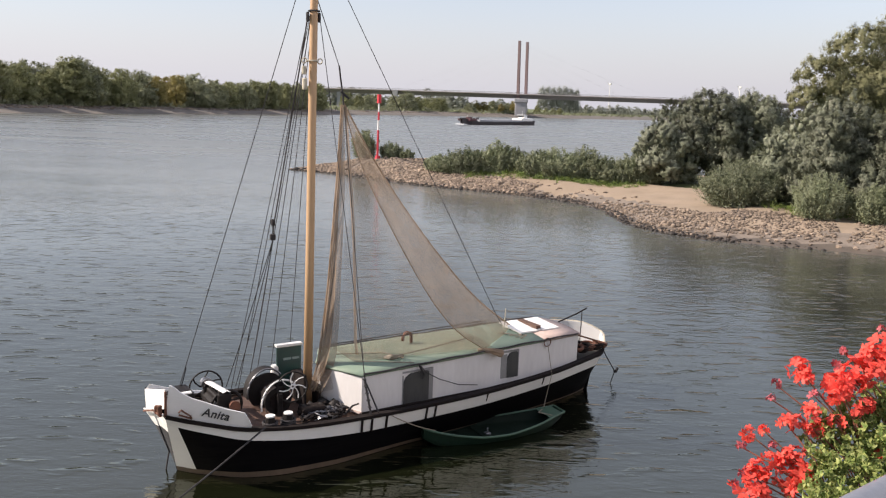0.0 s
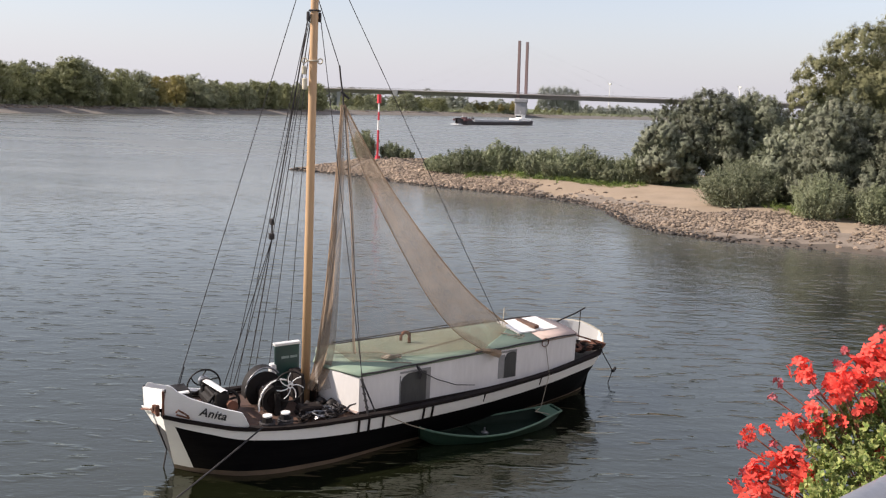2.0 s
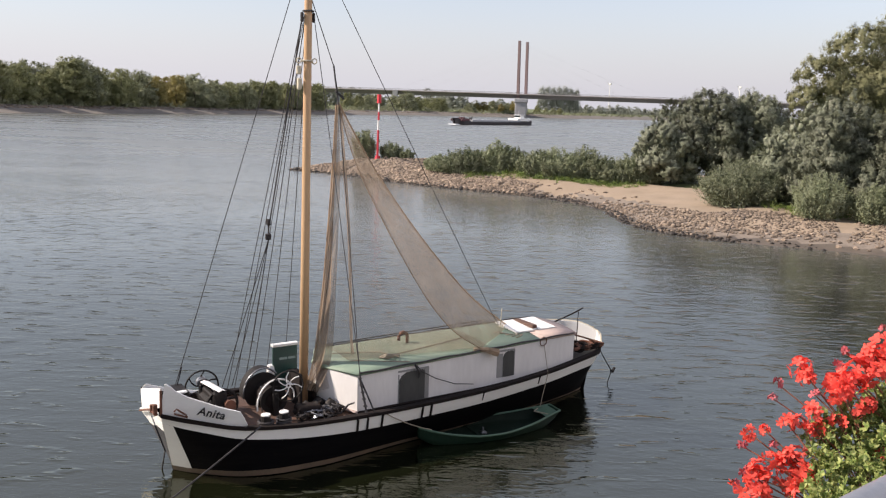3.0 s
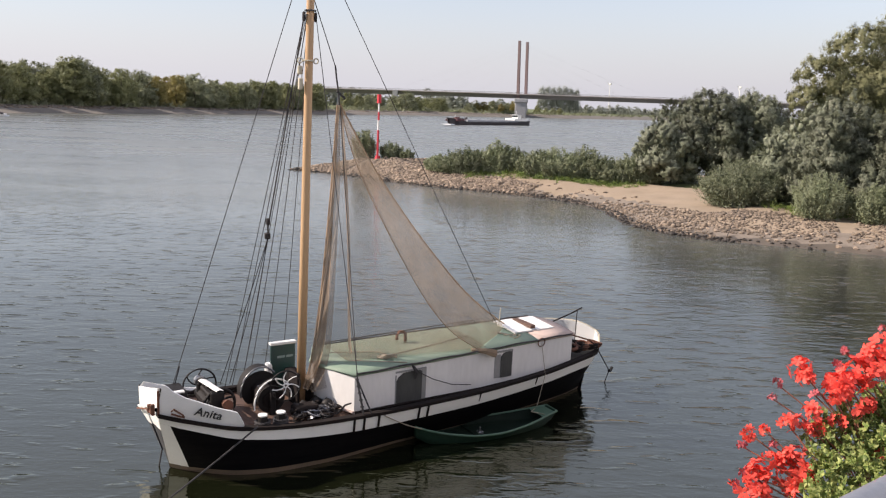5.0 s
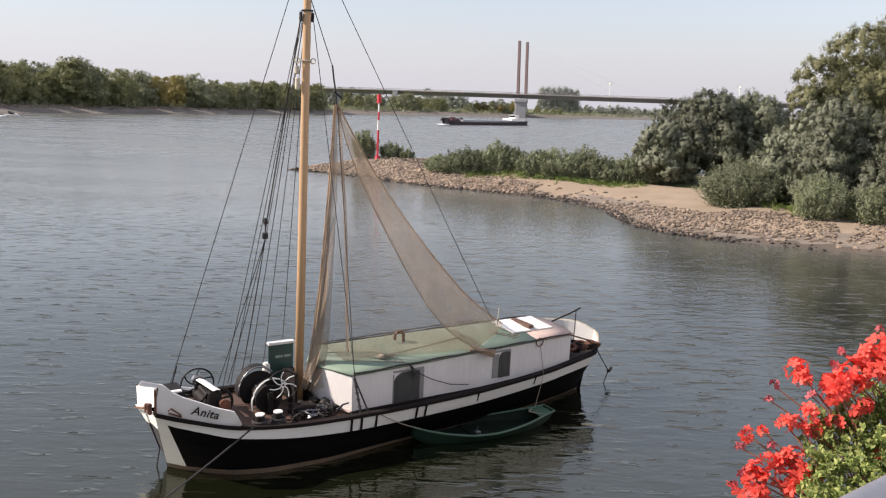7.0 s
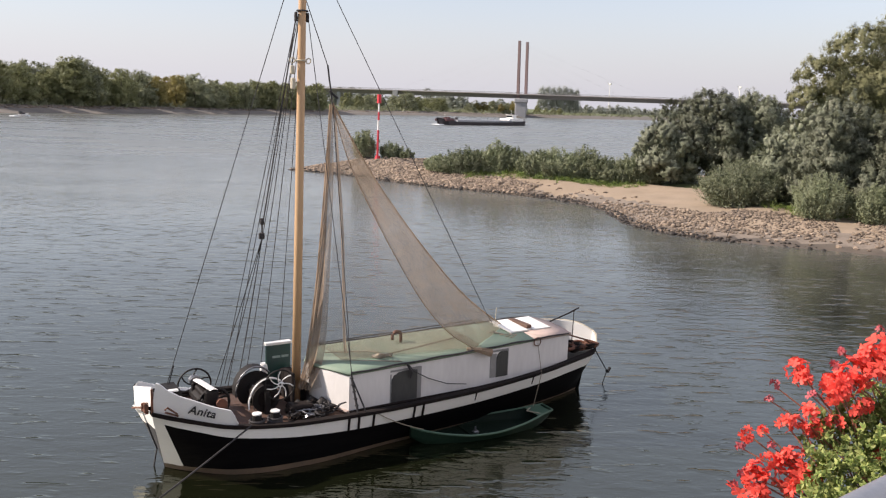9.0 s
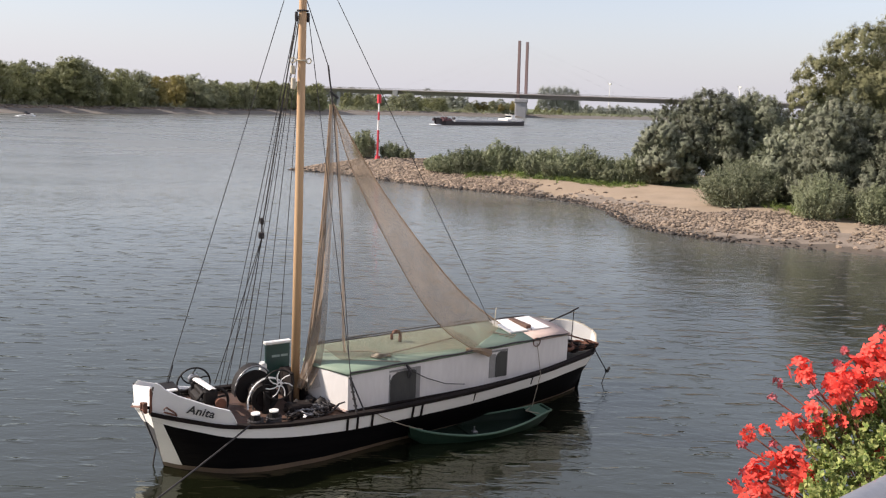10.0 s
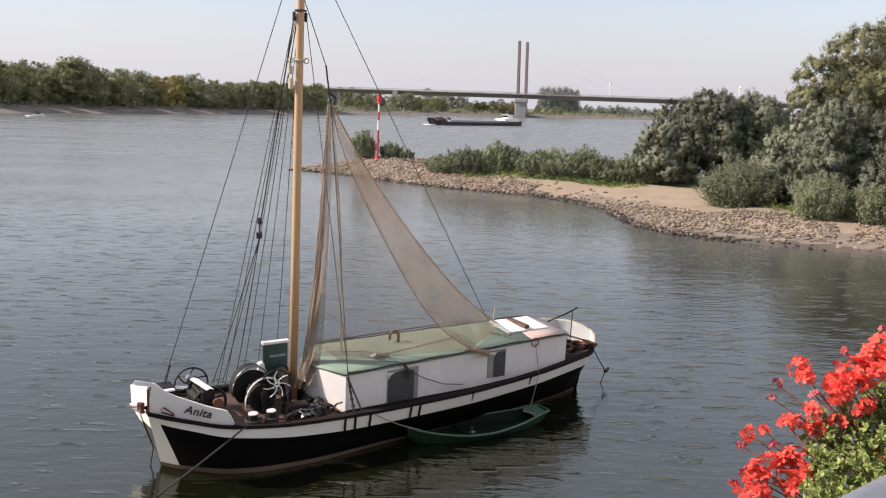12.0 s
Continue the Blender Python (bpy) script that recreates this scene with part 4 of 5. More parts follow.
    outline = [(3.52, 0.14), (3.52, -0.14)] + [(x, -half(x)) for x in xs] + [(x, half(x)) for x in xs[::-1]]
    rows = [[(x, y, 1.0) for x, y in outline], [(x, y, top(max(4.08, x))) for x, y in outline]]
    part("cabin_wall", loft(rows, True), M_DIRTY, boat, "weathered white cabin side")
    rr = []
    for x in [3.47, 3.75, 4.04] + xs[1:-1] + [11.2]:
        w = half(max(4.08, x)) + 0.04 if x > 4.0 else (0.16 if x < 3.6 else 0.66)
        rr.append([(x, t * w, top(max(4.08, x)) + 0.012 + 0.10 * (1 - t * t)) for t in (-1, -.75, -.5, -.25, 0, .25, .5, .75, 1)])
    part("cabin_roof", thick(loft(rr[:-2]), 0.05), M_GREEN, boat, "pale green cabin roof", smooth=True)
    part("cabin_roof_aft", thick(loft(rr[-3:]), 0.05), M_PINK, boat, "faded red aft roof", smooth=True)
    for sd in (-1, 1):
        part("roof_rope", bar([(x, sd * (half(x) + 0.05), top(x) + 0.03 + 0.012 * math.sin(5 * x)) for x in np.linspace(4.1, 11.1, 30)], 0.022, 5), M_ROPE, boat)
    part("far_grab_rail", bar([(x, 1.12, top(x) + 0.12) for x in np.linspace(4.2, 9.4, 10)], 0.016, 5), M_ROPE, boat)
    part("cabin_sill", bar([(x, -half(x) - 0.03, 1.06 + max(0, x - 8) * 0.05) for x in np.linspace(4.1, 11.1, 12)], 0.04, 5), M_RAIL, boat)
    part("front_sill", bar([(4.06, -1.25, 1.07), (3.5, -0.16, 1.10), (3.5, 0.16, 1.10), (4.06, 1.25, 1.07)], 0.035, 5), M_PINK, boat, "red front sill")
    # shutters on the near side
    for x0, x1, z0, z1, left, right in ((5.26, 6.00, 1.02, 1.88, 0.03, 0.13), (8.55, 8.92, 1.26, 1.97, 0.20, 0.03)):
        y0 = -half((x0 + x1) / 2)
        cut = 0.13 * (x1 - x0) / 0.74
        outline = [(x0, z0), (x1, z0), (x1, z1 - 0.03), (x1 - 0.05, z1), (x0 + cut * 1.6, z1 - 0.02), (x0 + cut * 0.5, z1 - 0.10), (x0, z1 - 0.22)]
        w = part("window", loft([[(x, y0 - 0.035, z) for x, z in outline], [(x, y0 + 0.05, z) for x, z in outline]], True), M_WINDOW, boat, "dark arched shutter")
        face = bmesh.new()
        face.faces.new([face.verts.new((x, y0 - 0.036, z)) for x, z in outline])
        part("shutter_face", face, M_WINDOW, w)
        part("window_frame", boxes(((x0 - left, y0 - 0.025, z0), (x0, y0 + 0.05, z1 - 0.05)), ((x1, y0 - 0.025, z0), (x1 + right, y0 + 0.05, z1 + 0.05)), ((x0 - left, y0 - 0.02, z1), (x1 + right, y0 + 0.05, z1 + 0.05))), M_WINFRAME, w)
    # aft hatch with two white lids
    h = part("hatch", boxes(((9.46, -0.45, 2.12), (10.82, 0.42, 2.28)), bevel=0.02), M_WHITE, boat, "white hatch coaming")
    for x0 in (9.42, 10.22):
        part("hatch_lid", thick(loft([[(x0, -0.52, 2.28), (x0 + 0.62, -0.52, 2.28)], [(x0, 0.5, 2.35), (x0 + 0.62, 0.5, 2.35)]]), 0.04), M_WHITE, h, "white hatch lid")
    part("hatch_slat", boxes(((10.05, -0.44, 2.30), (10.21, 0.42, 2.385))), M_DECK, h)
    # curved vent pipe
    arc = [(6.28, 0.2, 2.05), (6.28, 0.2, 2.36)] + [(6.28 - 0.13 + 0.13 * math.cos(a), 0.2, 2.36 + 0.13 * math.sin(a)) for a in np.linspace(0.3, math.pi, 8)] + [(6.02, 0.2, 2.28)]
    part("vent_pipe", bar(arc, 0.045, 8), M_RUST, boat, "rusty goose-neck vent pipe", smooth=True)
    part("vent_base", bar([(6.28, 0.2, 2.03), (6.28, 0.2, 2.14)], 0.11, 10, 0.07), M_CREAM, boat)
    # tiller with its crutch, stern gear
    part("tiller", bar([(11.15, 0.25, 2.10), (12.2, 0.3, 2.34), (12.62, 0.3, 2.48)], 0.022, 6), M_RAIL, boat, "dark wooden tiller")
    part("tiller_crutch", bar([(12.42, 0.3, 1.35), (12.44, 0.3, 2.42)], 0.014, 6), M_RAIL, boat)
    rngc = np.random.default_rng(33)
    for k in range(5):
        bm = bmesh.new()
        c = Vector((11.5 + 0.25 * k, -0.55 + 0.1 * rngc.uniform(-1, 1), 1.5))
        for q in range(4):
            ring(bm, c + Vector((0, 0, 0.04 * q)), (rngc.uniform(-.3, .3), rngc.uniform(-.3, .3), 1), 0.16 + 0.02 * q, 0.03, 12, 5)
        part("rope_coil", bm, M_RAIL if k % 2 else M_RUST, boat)
    part("stern_chain", bar([(13.05, -0.02, 1.30), (13.25, 0, 1.0), (13.68, 0, 0.42)], 0.018, 5), M_ROPE, boat)
    part("stern_shackle", bar([(13.62, -.08, 0.42), (13.75, 0, 0.36), (13.88, .06, 0.44)], 0.05, 6), M_BLACKIRON, boat)
    part("stern_chain_low", bar([(13.7, 0, 0.38), (13.55, 0.0, 0.0), (13.4, 0, -0.6)], 0.015, 5), M_ROPE, boat)
    part("bow_chain", bar([(-0.1, 0.15, 0.75), (-0.18, 0.15, 0.35), (-0.28, 0.15, -0.2)], 0.018, 5), M_ROPE, boat)
    # rigging tackle
    mast = part("mast", bar([(3.20, 0, 1.0), (3.24, 0, 5.5), (3.29, 0, 10.9), (3.32, 0, 12.6)], 0.115, 14, 0.08), M_SPAR, boat, "varnished pine mast", smooth=True)
    bm = ring(bmesh.new(), (3.26, 0, 9.42), (0, 0, 1), 0.13, 0.02, 16, 5)
    for e in (-1, 1):
        ring(bm, (3.26 + 0.20 * e, 0.02, 9.42), (0, 1, 0.2), 0.06, 0.015, 12, 5)
    part("mast_band", bm, M_CREAM, mast)
    bm = ring(bmesh.new(), (3.29, 0, 10.55), (0, 0, 1), 0.125, 0.02, 16, 5)
    for e in (-0.16, 0.13):
        box(bm, (3.29 + e - 0.035, -0.035, 10.3), (3.29 + e + 0.035, 0.035, 10.52), 0.02)
    part("masthead_block", bm, M_ROPE, mast)
    part("mast_block", boxes(((3.02, -0.05, 8.75), (3.12, 0.05, 9.02)), ((3.0, -0.04, 9.1), (3.1, 0.04, 9.3)), bevel=0.02), M_CREAM, mast)
    part("mast_step", boxes(((2.98, -0.28, 0.98), (3.06, 0.28, 1.9)), ((3.36, -0.28, 0.98), (3.44, 0.28, 1.6)), bevel=0.02), M_RAIL, mast)
    head = Vector((3.32, 0, 12.3))
    low = Vector((3.28, 0, 10.5))

    def stay(name, pts, r=0.0095, m=M_ROPE):
        part(name, bar(pts, r, 5), m, boat)

    stay("forestay", [head, Vector((0.03, -0.12, 2.05))], 0.010)
    stay("forestay_tackle", [Vector((0.18, -0.12, 2.45)), Vector((0.03, -0.12, 1.9))], 0.014)
    stay("backstay", [head, Vector((8.95, 0.05, 2.75)), Vector((9.25, 0.1, 2.35))])
    for s, x0 in ((.155, -0.10), (.17, -0.06), (.19, -0.02), (.235, 0.02), (.275, 0.04)):
        p = rail_point(s, 1)
        stay("far_shroud", [low + Vector((x0, 0.05, 0)), p])
    blk = Vector((2.60, 0.78, 5.36))
    part("tackle_block", boxes((blk + Vector((-.05, -.05, .10)), blk + Vector((.05, .05, .26))), (blk + Vector((-.02, -.02, -.12)), blk + Vector((.025, .02, .12))), (blk + Vector((-.075, -.05, -.26)), blk + Vector((.06, .05, -.10))), bevel=0.02), M_ROPE, boat, "black rigging block")
    foot = blk - Vector((0, 0, 0.24))
    for k, s in enumerate((.145, .165, .19)):
        stay("tackle_fall", sag(foot, rail_point(s, 1, 0.1), 0.05 + 0.05 * k), 0.011)
    stay("loose_fall", sag(low + Vector((-.05, .04, 0)), rail_point(.205, 1, 0.1), 0.28, 12), 0.010)
    stay("halyard", sag(low + Vector((-.12, .03, 0)), blk, 0.04), 0.018)
    stay("near_shroud", [low + Vector((0.12, -0.05, 0)), Vector((4.08, -1.52, 1.55)), Vector((4.14, -1.60, 1.14))])
    stay("shroud_lanyard", [Vector((4.02, -1.46, 2.0)), Vector((4.14, -1.60, 1.16))], 0.028)
    stay("shroud_lanyard", [Vector((4.02, -1.46, 2.0)), Vector((4.34, -1.62, 1.16))], 0.022)
    for k in range(5):
        c = Vector((4.02, -1.46, 2.0)).lerp(Vector((4.14, -1.60, 1.16)), k / 5)
        part("lashing", ring(bmesh.new(), c, (0.1, 0.1, 1), 0.035, 0.018, 10, 5), M_ROPE, boat)
    stay("near_runner", [Vector((4.1, 0, 8.4)), Vector((4.02, -1.46, 2.0))], 0.010)
    stay("net_halyard", [low + Vector((0.1, 0, 0.3)), Vector((3.98, 0, 9.25))], 0.011)
    stay("net_tackle", [Vector((3.95, 0, 9.35)), Vector((3.99, 0, 9.05)), Vector((4.05, 0, 8.7)), Vector((4.08, 0, 8.42))], 0.022)
    stay("net_toggle", [Vector((4.0, 0, 8.75)), Vector((4.22, 0, 8.58))], 0.03)
    # netting hung from the halyard
    def blend(rows, k):
        out = []
        for f in np.linspace(0, 1, k):
            u = f * (len(rows) - 1)
            i = min(int(u), len(rows) - 2)
            g = u - i
            out.append(Vector(rows[i]).lerp(Vector(rows[i + 1]), g))
        for _ in range(2):
            out = [out[0]] + [(out[i - 1] + out[i] * 2 + out[i + 1]) / 4 for i in range(1, len(out) - 1)] + [out[-1]]
        return out

    def sheet(a, b, n=22, m=9, wave=0.04, seed=1):
        a, b = blend(a, n), blend(b, n)
        r = []
        for i in range(n):
            row = []
            for j in range(m):
                f = j / (m - 1)
                p = a[i].lerp(b[i], f)
                p.y += wave * math.sin(7 * f + i * 0.35 + seed) * min(1, i / 6)
                row.append(p)
            r.append(row)
        return loft(r)

    outer = [(4.09, 0, 8.46), (4.75, .02, 7.4), (5.43, .05, 6.41), (6.7, .1, 4.87), (8.27, .15, 3.21), (9.65, .2, 2.27)]
    inner = [(4.08, 0, 8.43), (4.32, -.05, 7.57), (4.62, -.1, 6.75), (5.43, -.3, 5.18), (6.31, -.6, 3.56), (7.04, -.9, 2.6), (7.79, -1.15, 2.16)]
    net = part("net", sheet(outer, inner), M_NET, boat, "brown fishing net hung up to dry", smooth=True)
    part("net_edge", bar(blend(outer, 18), 0.022, 5), M_NETDENSE, net)
    part("net_edge", bar(blend(inner, 18), 0.013, 5), M_NETDENSE, net)
    lo = [(4.02, 0, 8.43), (3.96, .05, 6.88), (3.85, .05, 5.21), (3.62, -.05, 3.23), (3.38, -.2, 2.1), (3.14, -.25, 1.5)]
    li = [(4.09, 0, 8.43), (4.09, -.05, 6.89), (4.06, -.15, 5.23), (3.96, -.3, 3.27), (3.78, -.4, 2.2), (3.36, -.4, 1.45)]
    fore = part("net_fore", sheet(lo, li, wave=0.09, seed=3), M_NET, boat, "bunched brown net beside the mast", smooth=True)
    part("net_fold", sheet([Vector(p) + Vector((0.03, .07, 0)) for p in lo], [Vector(p).lerp(Vector(q), 0.45) + Vector((0, -.05, 0)) for p, q in zip(lo, li)], wave=0.06, seed=5), M_NETDENSE, fore, smooth=True)
    part("net_edge", bar(blend(lo, 16), 0.02, 5), M_NETDENSE, fore)
    st = [(4.12, 0, 8.38), (4.26, 0, 6.88), (4.41, 0, 5.05), (4.50, 0, 2.56), (4.56, 0, 2.12)]
    part("net_strand", sheet([Vector(p) - Vector((.035, 0, 0)) for p in st], [Vector(p) + Vector((.05, 0, 0)) for p in st], m=4, wave=0.02), M_NETDENSE, boat, smooth=True)
    part("net_film", sheet(li, inner, wave=0.05, seed=2), M_FILM, boat, "single thin layer of net", smooth=True)
    # net spread over the roof
    rows = []
    for i in range(14):
        x = 4.2 + 3.9 * i / 13
        rows.append([(x, y, top(x) + 0.05 + 0.10 * (1 - (y / half(x)) ** 2) + 0.012 * math.sin(9 * x + 7 * y)) for y in np.linspace(-0.55 - 0.5 * i / 13, 1.05, 10)])
    part("spread_net", loft(rows), M_ROOFNET, boat, "straw-coloured net spread over the roof", smooth=True)
    for pts in (sag((4.3, -0.45, 2.12), (5.6, -1.1, 2.10), 0.0), sag((5.0, -0.6, 2.14), (8.0, -0.2, 2.26), 0.01), [(4.1, .3, 2.14), (5.2, -.2, 2.17), (5.5, -.75, 2.14)]):
        part("roof_line", bar(pts, 0.018, 5), M_PALEROPE, boat)
    bm = bmesh.new()
    for k in range(4):
        ring(bm, (5.15 + 0.05 * k, -0.62 - 0.03 * k, 2.15 + 0.02 * k), (0.2, 0.1 * k, 1), 0.13 + 0.02 * k, 0.018, 14, 5)
    part("roof_coil", bm, M_PALEROPE, boat)
    bm = bmesh.new()
    for k in range(6):
        ring(bm, (9.0 + 0.07 * k, -0.1 - 0.12 * k, 2.22), (0.3 * math.sin(k), 0.3, 1), 0.12, 0.016, 14, 5)
    part("roof_coil", bm, M_PALEROPE, boat)
    part("tack_bundle", bar([(7.6, -1.05, 2.16), (7.95, -1.2, 2.12), (8.25, -1.22, 2.02)], 0.05, 6, 0.12), M_NETDENSE, boat)
    part("ensign_staff", bar([(9.3, 0.1, 2.2), (9.34, 0.1, 2.85)], 0.012, 6), M_CREAM, boat)
    stay("slack_line", [(5.72, -1.27, 2.03), (5.85, -1.27, 1.86), (6.3, -1.25, 1.60), (6.9, -1.24, 1.36), (7.5, -1.23, 1.26)], 0.012)
    stay("slack_line", [(5.66, -1.27, 2.06), (5.8, -1.28, 1.82), (5.76, -1.28, 1.7)], 0.03)
    part("rope_loop", ring(bmesh.new(), (9.95, -1.08, 2.08), (0, 1, 0), 0.12, 0.015, 14, 5), M_RUST, boat)
    # scuppers, fender straps
    for s in (.318, .338, .368, .455, .475, .60, .75):
        a = rail_point(s, -1, 0, -0.025)
        b = Vector((a.x, -hull_y(s, white(s)) - 0.03, white(s) + (0.0 if s < .5 else 0.1)))
        part("strap", bar([a, b], 0.03 if s < .5 else 0.022, 5), M_RAIL, boat)
    # foredeck: windlass and net winch with hand wheels
    wl = part("windlass", boxes(((0.76, -0.58, 1.10), (1.08, -0.50, 1.86)), ((0.78, -0.52, 1.30), (0.9, 0.40, 1.75)), ((0.72, 0.36, 1.10), (1.0, 0.44, 1.80)), bevel=0.03), M_BLACKIRON, boat, "black iron windlass with white top")
    part("windlass_top", loft([[(0.86, -0.62, 1.90), (0.76, 0.46, 1.84)], [(0.94, -0.62, 1.93), (0.85, 0.46, 1.87)], [(1.04, -0.62, 1.90), (0.95, 0.46, 1.84)]]), M_WHITE, wl)
    part("windlass_drum", bar([(0.87, -0.5, 1.5), (0.87, 0.55, 1.5)], 0.17, 12), M_BLACKIRON, wl)
    part("hand_wheel", wheel(bmesh.new(), (0.85, 0.62, 1.66), (0, 1, 0.0), 0.40, 0.022), M_BLACKIRON, wl)
    part("wheel_hub", bar([(0.85, 0.5, 1.78), (0.85, 0.66, 1.78)], 0.14, 10), M_STEEL, wl)
    part("warping_head", bar([(1.08, -0.60, 1.60), (1.08, -0.74, 1.60), (1.08, -0.80, 1.60)], 0.09, 10, 0.13), M_RUST, wl, "rusty warping drum")
    part("gear_wheel", wheel(bmesh.new(), (1.02, -0.38, 1.5), (0, 1, 0), 0.36, 0.035), M_BLACKIRON, wl)
    part("windlass_foot", boxes(((1.15, -0.5, 1.12), (1.32, -0.38, 1.5)), bevel=0.02), M_DECK, wl)
    w2 = part("net_winch", boxes(((2.2, -0.55, 1.0), (2.34, -0.47, 1.62)), ((2.2, -0.5, 1.05), (2.34, 0.45, 1.12)), ((2.2, 0.42, 1.0), (2.34, 0.5, 1.62)), bevel=0.02), M_BLACKIRON, boat, "black net winch with guarded drum")
    arcp = [(2.27 - 0.5 * math.cos(a), 1.38 + 0.62 * math.sin(a)) for a in np.linspace(-0.15, math.pi * 0.75, 12)]
    for yy, wd in ((0.32, 0.30), (-0.62, 0.10)):
        part("winch_guard", thick(loft([[(x, yy, z), (x, yy + wd, z)] for x, z in arcp]), 0.025), M_BLACKIRON, w2)
        part("guard_edge", bar([(x, yy, z) for x, z in arcp], 0.022, 5), M_WHITE if yy < 0 else M_STEEL, w2)
    part("winch_drum", bar([(2.27, -0.45, 1.42), (2.27, 0.40, 1.42)], 0.22, 12), M_RAIL, w2)
    for yy, fr in ((0.36, 0.47), (-0.40, 0.34)):
        part("drum_flange", bar([(2.27, yy - 0.015, 1.42), (2.27, yy + 0.015, 1.42)], fr, 20), M_BLACKIRON, w2)
    part("hand_wheel", wheel(bmesh.new(), (2.52, -0.66, 1.80), (0.1, 1, 0), 0.37, 0.02, 7), M_BLACKIRON, w2)
    part("wheel_spokes", wheel(bmesh.new(), (2.52, -0.69, 1.82), (0.1, 1, 0), 0.34, 0.017, 7, False), M_WHITE, w2, "pale grey curved spokes")
    part("winch_lever", bar([(2.05, -0.2, 1.1), (2.0, -0.25, 1.75)], 0.02, 5), M_STEEL, w2)
    # bollards with pale caps, rope clutter
    for x in (1.76, 2.2):
        p = part("bollard", bar([(x, -1.2, 1.0), (x, -1.2, 1.38)], 0.11, 10), M_BLACKIRON, boat)
        part("bollard_cap", bar([(x, -1.2, 1.38), (x, -1.2, 1.41)], 0.11, 12), M_WHITE, p, "white bollard cap")
        bm = bmesh.new()
        for k in range(3):
            ring(bm, (x, -1.2, 1.12 + 0.06 * k), (0, 0, 1), 0.16, 0.03, 14, 5)
        part("mooring_turns", bm, M_ROPE, p)
    part("bow_cleat", boxes(((0.30, -1.02, 1.45), (0.62, -0.98, 1.5)), ((0.34, -1.02, 1.36), (0.38, -0.98, 1.46)), ((0.54, -1.02, 1.36), (0.58, -0.98, 1.46)), bevel=0.01), M_RUST, boat)
    lk = part("bow_locker", boxes(((-0.16, -0.72, 1.4), (0.20, -0.05, 2.05)), bevel=0.03), M_BLACKIRON, boat, "black bow locker")
    part("locker_lid", boxes(((-0.26, -0.78, 2.05), (0.12, -0.66, 2.09)), bevel=0.012), M_WHITE, lk, "white locker lid")
    rr2 = np.random.default_rng(4)
    for k in range(14):
        c = (2.6 + 1.2 * rr2.uniform(), -1.35 + 0.9 * rr2.uniform(), 1.13)
        bm = bmesh.new()
        for q in range(3):
            ring(bm, Vector(c) + Vector((0, 0, 0.035 * q)), (rr2.uniform(-.5, .5), rr2.uniform(-.5, .5), 1), 0.09 + 0.08 * rr2.uniform(), 0.018, 12, 5)
        part("deck_rope", bm, (M_ROPE, M_STEEL, M_RAIL)[k % 3], boat)
    for k in range(12):
        p = Vector((2.5 + 1.3 * rr2.uniform(), -1.3 + 1.9 * rr2.uniform(), 1.10))
        q = p + Vector((rr2.uniform(-.35, .35), rr2.uniform(-.35, .35), rr2.uniform(0, .28)))
        part("loose_gear", bar([p, (p + q) / 2 + Vector((0, 0, 0.06)), q], 0.03, 6, 0.02), (M_RAIL, M_BLACKIRON, M_ROPE)[k % 3], boat)
    for k in range(6):
        p = Vector((2.75 + 0.2 * k, -0.8 + 0.5 * rr2.uniform(), 1.08))
        part("net_heap", bar([p, p + Vector((0.1, 0.05, 0.12)), p + Vector((0.22, 0.0, 0.02))], 0.14, 8, 0.1), M_DARKDECK, boat, smooth=True)
    part("deck_box", boxes(((2.7, -0.95, 1.0), (3.3, -0.55, 1.28)), bevel=0.03), M_RAIL, boat)
    part("deck_locker", boxes(((3.05, 0.45, 1.0), (3.35, 0.75, 1.75)), bevel=0.03), M_RAIL, boat)
    part("gas_bottle", bar([(2.72, 0.95, 1.05), (2.72, 0.95, 1.78), (2.72, 0.95, 1.85)], 0.12, 12, 0.10), M_WHITE, boat, "white bottle")
    # notice board
    sg = part("notice_board", boxes(((2.74, 0.86, 1.15), (3.40, 0.93, 2.33)), bevel=0.01), M_SIGN, boat, "dark green board with pale lettering bars")
    part("board_top", boxes(((2.72, 0.82, 2.33), (3.42, 0.98, 2.40)), bevel=0.01), M_WHITE, sg)
    for k, (a, b) in enumerate(((0.03, 0.24), (0.27, 0.46))):
        part("lettering_bar", boxes(((2.88 + a, 0.852, 1.98), (2.88 + b, 0.858, 2.04))), M_TEXTPALE, sg)
    # boat's name on the bow bulwark
    cu = bpy.data.curves.new("name_text", "FONT")
    cu.body, cu.size, cu.extrude, cu.shear, cu.space_character, cu.offset = "Anita", 0.265, 0.004, 0.12, 1.06, 0.005
    tob = new("boat_name", cu)
    dg = bpy.context.evaluated_depsgraph_get()
    me = bpy.data.meshes.new_from_object(tob.evaluated_get(dg))
    bpy.data.objects.remove(tob)
    me.materials.clear()
    me.materials.append(M_LETTER)
    name = part("boat_name", me, None, boat, "black painted name")
    a, b = rail_point(.045, -1, 0.20, -0.055), rail_point(.093, -1, 0.17, -0.055)
    ux = (b - a).normalized()
    uz = Vector((0, -0.08, 1)).normalized()
    uy = uz - ux * uz.dot(ux)
    uy.normalize()
    nn = ux.cross(uy)
    name.matrix_local = Matrix(((ux.x, uy.x, nn.x, a.x), (ux.y, uy.y, nn.y, a.y), (ux.z, uy.z, nn.z, a.z), (0, 0, 0, 1)))
    # mooring line from the bow to the quay, fall to the dinghy
    part("mooring_line", bar(sag((1.54, -1.5, 1.27), (-3.6, -3.9, -0.2), 0.1, 14), 0.02, 6), M_ROPE, boat, "dark mooring line")
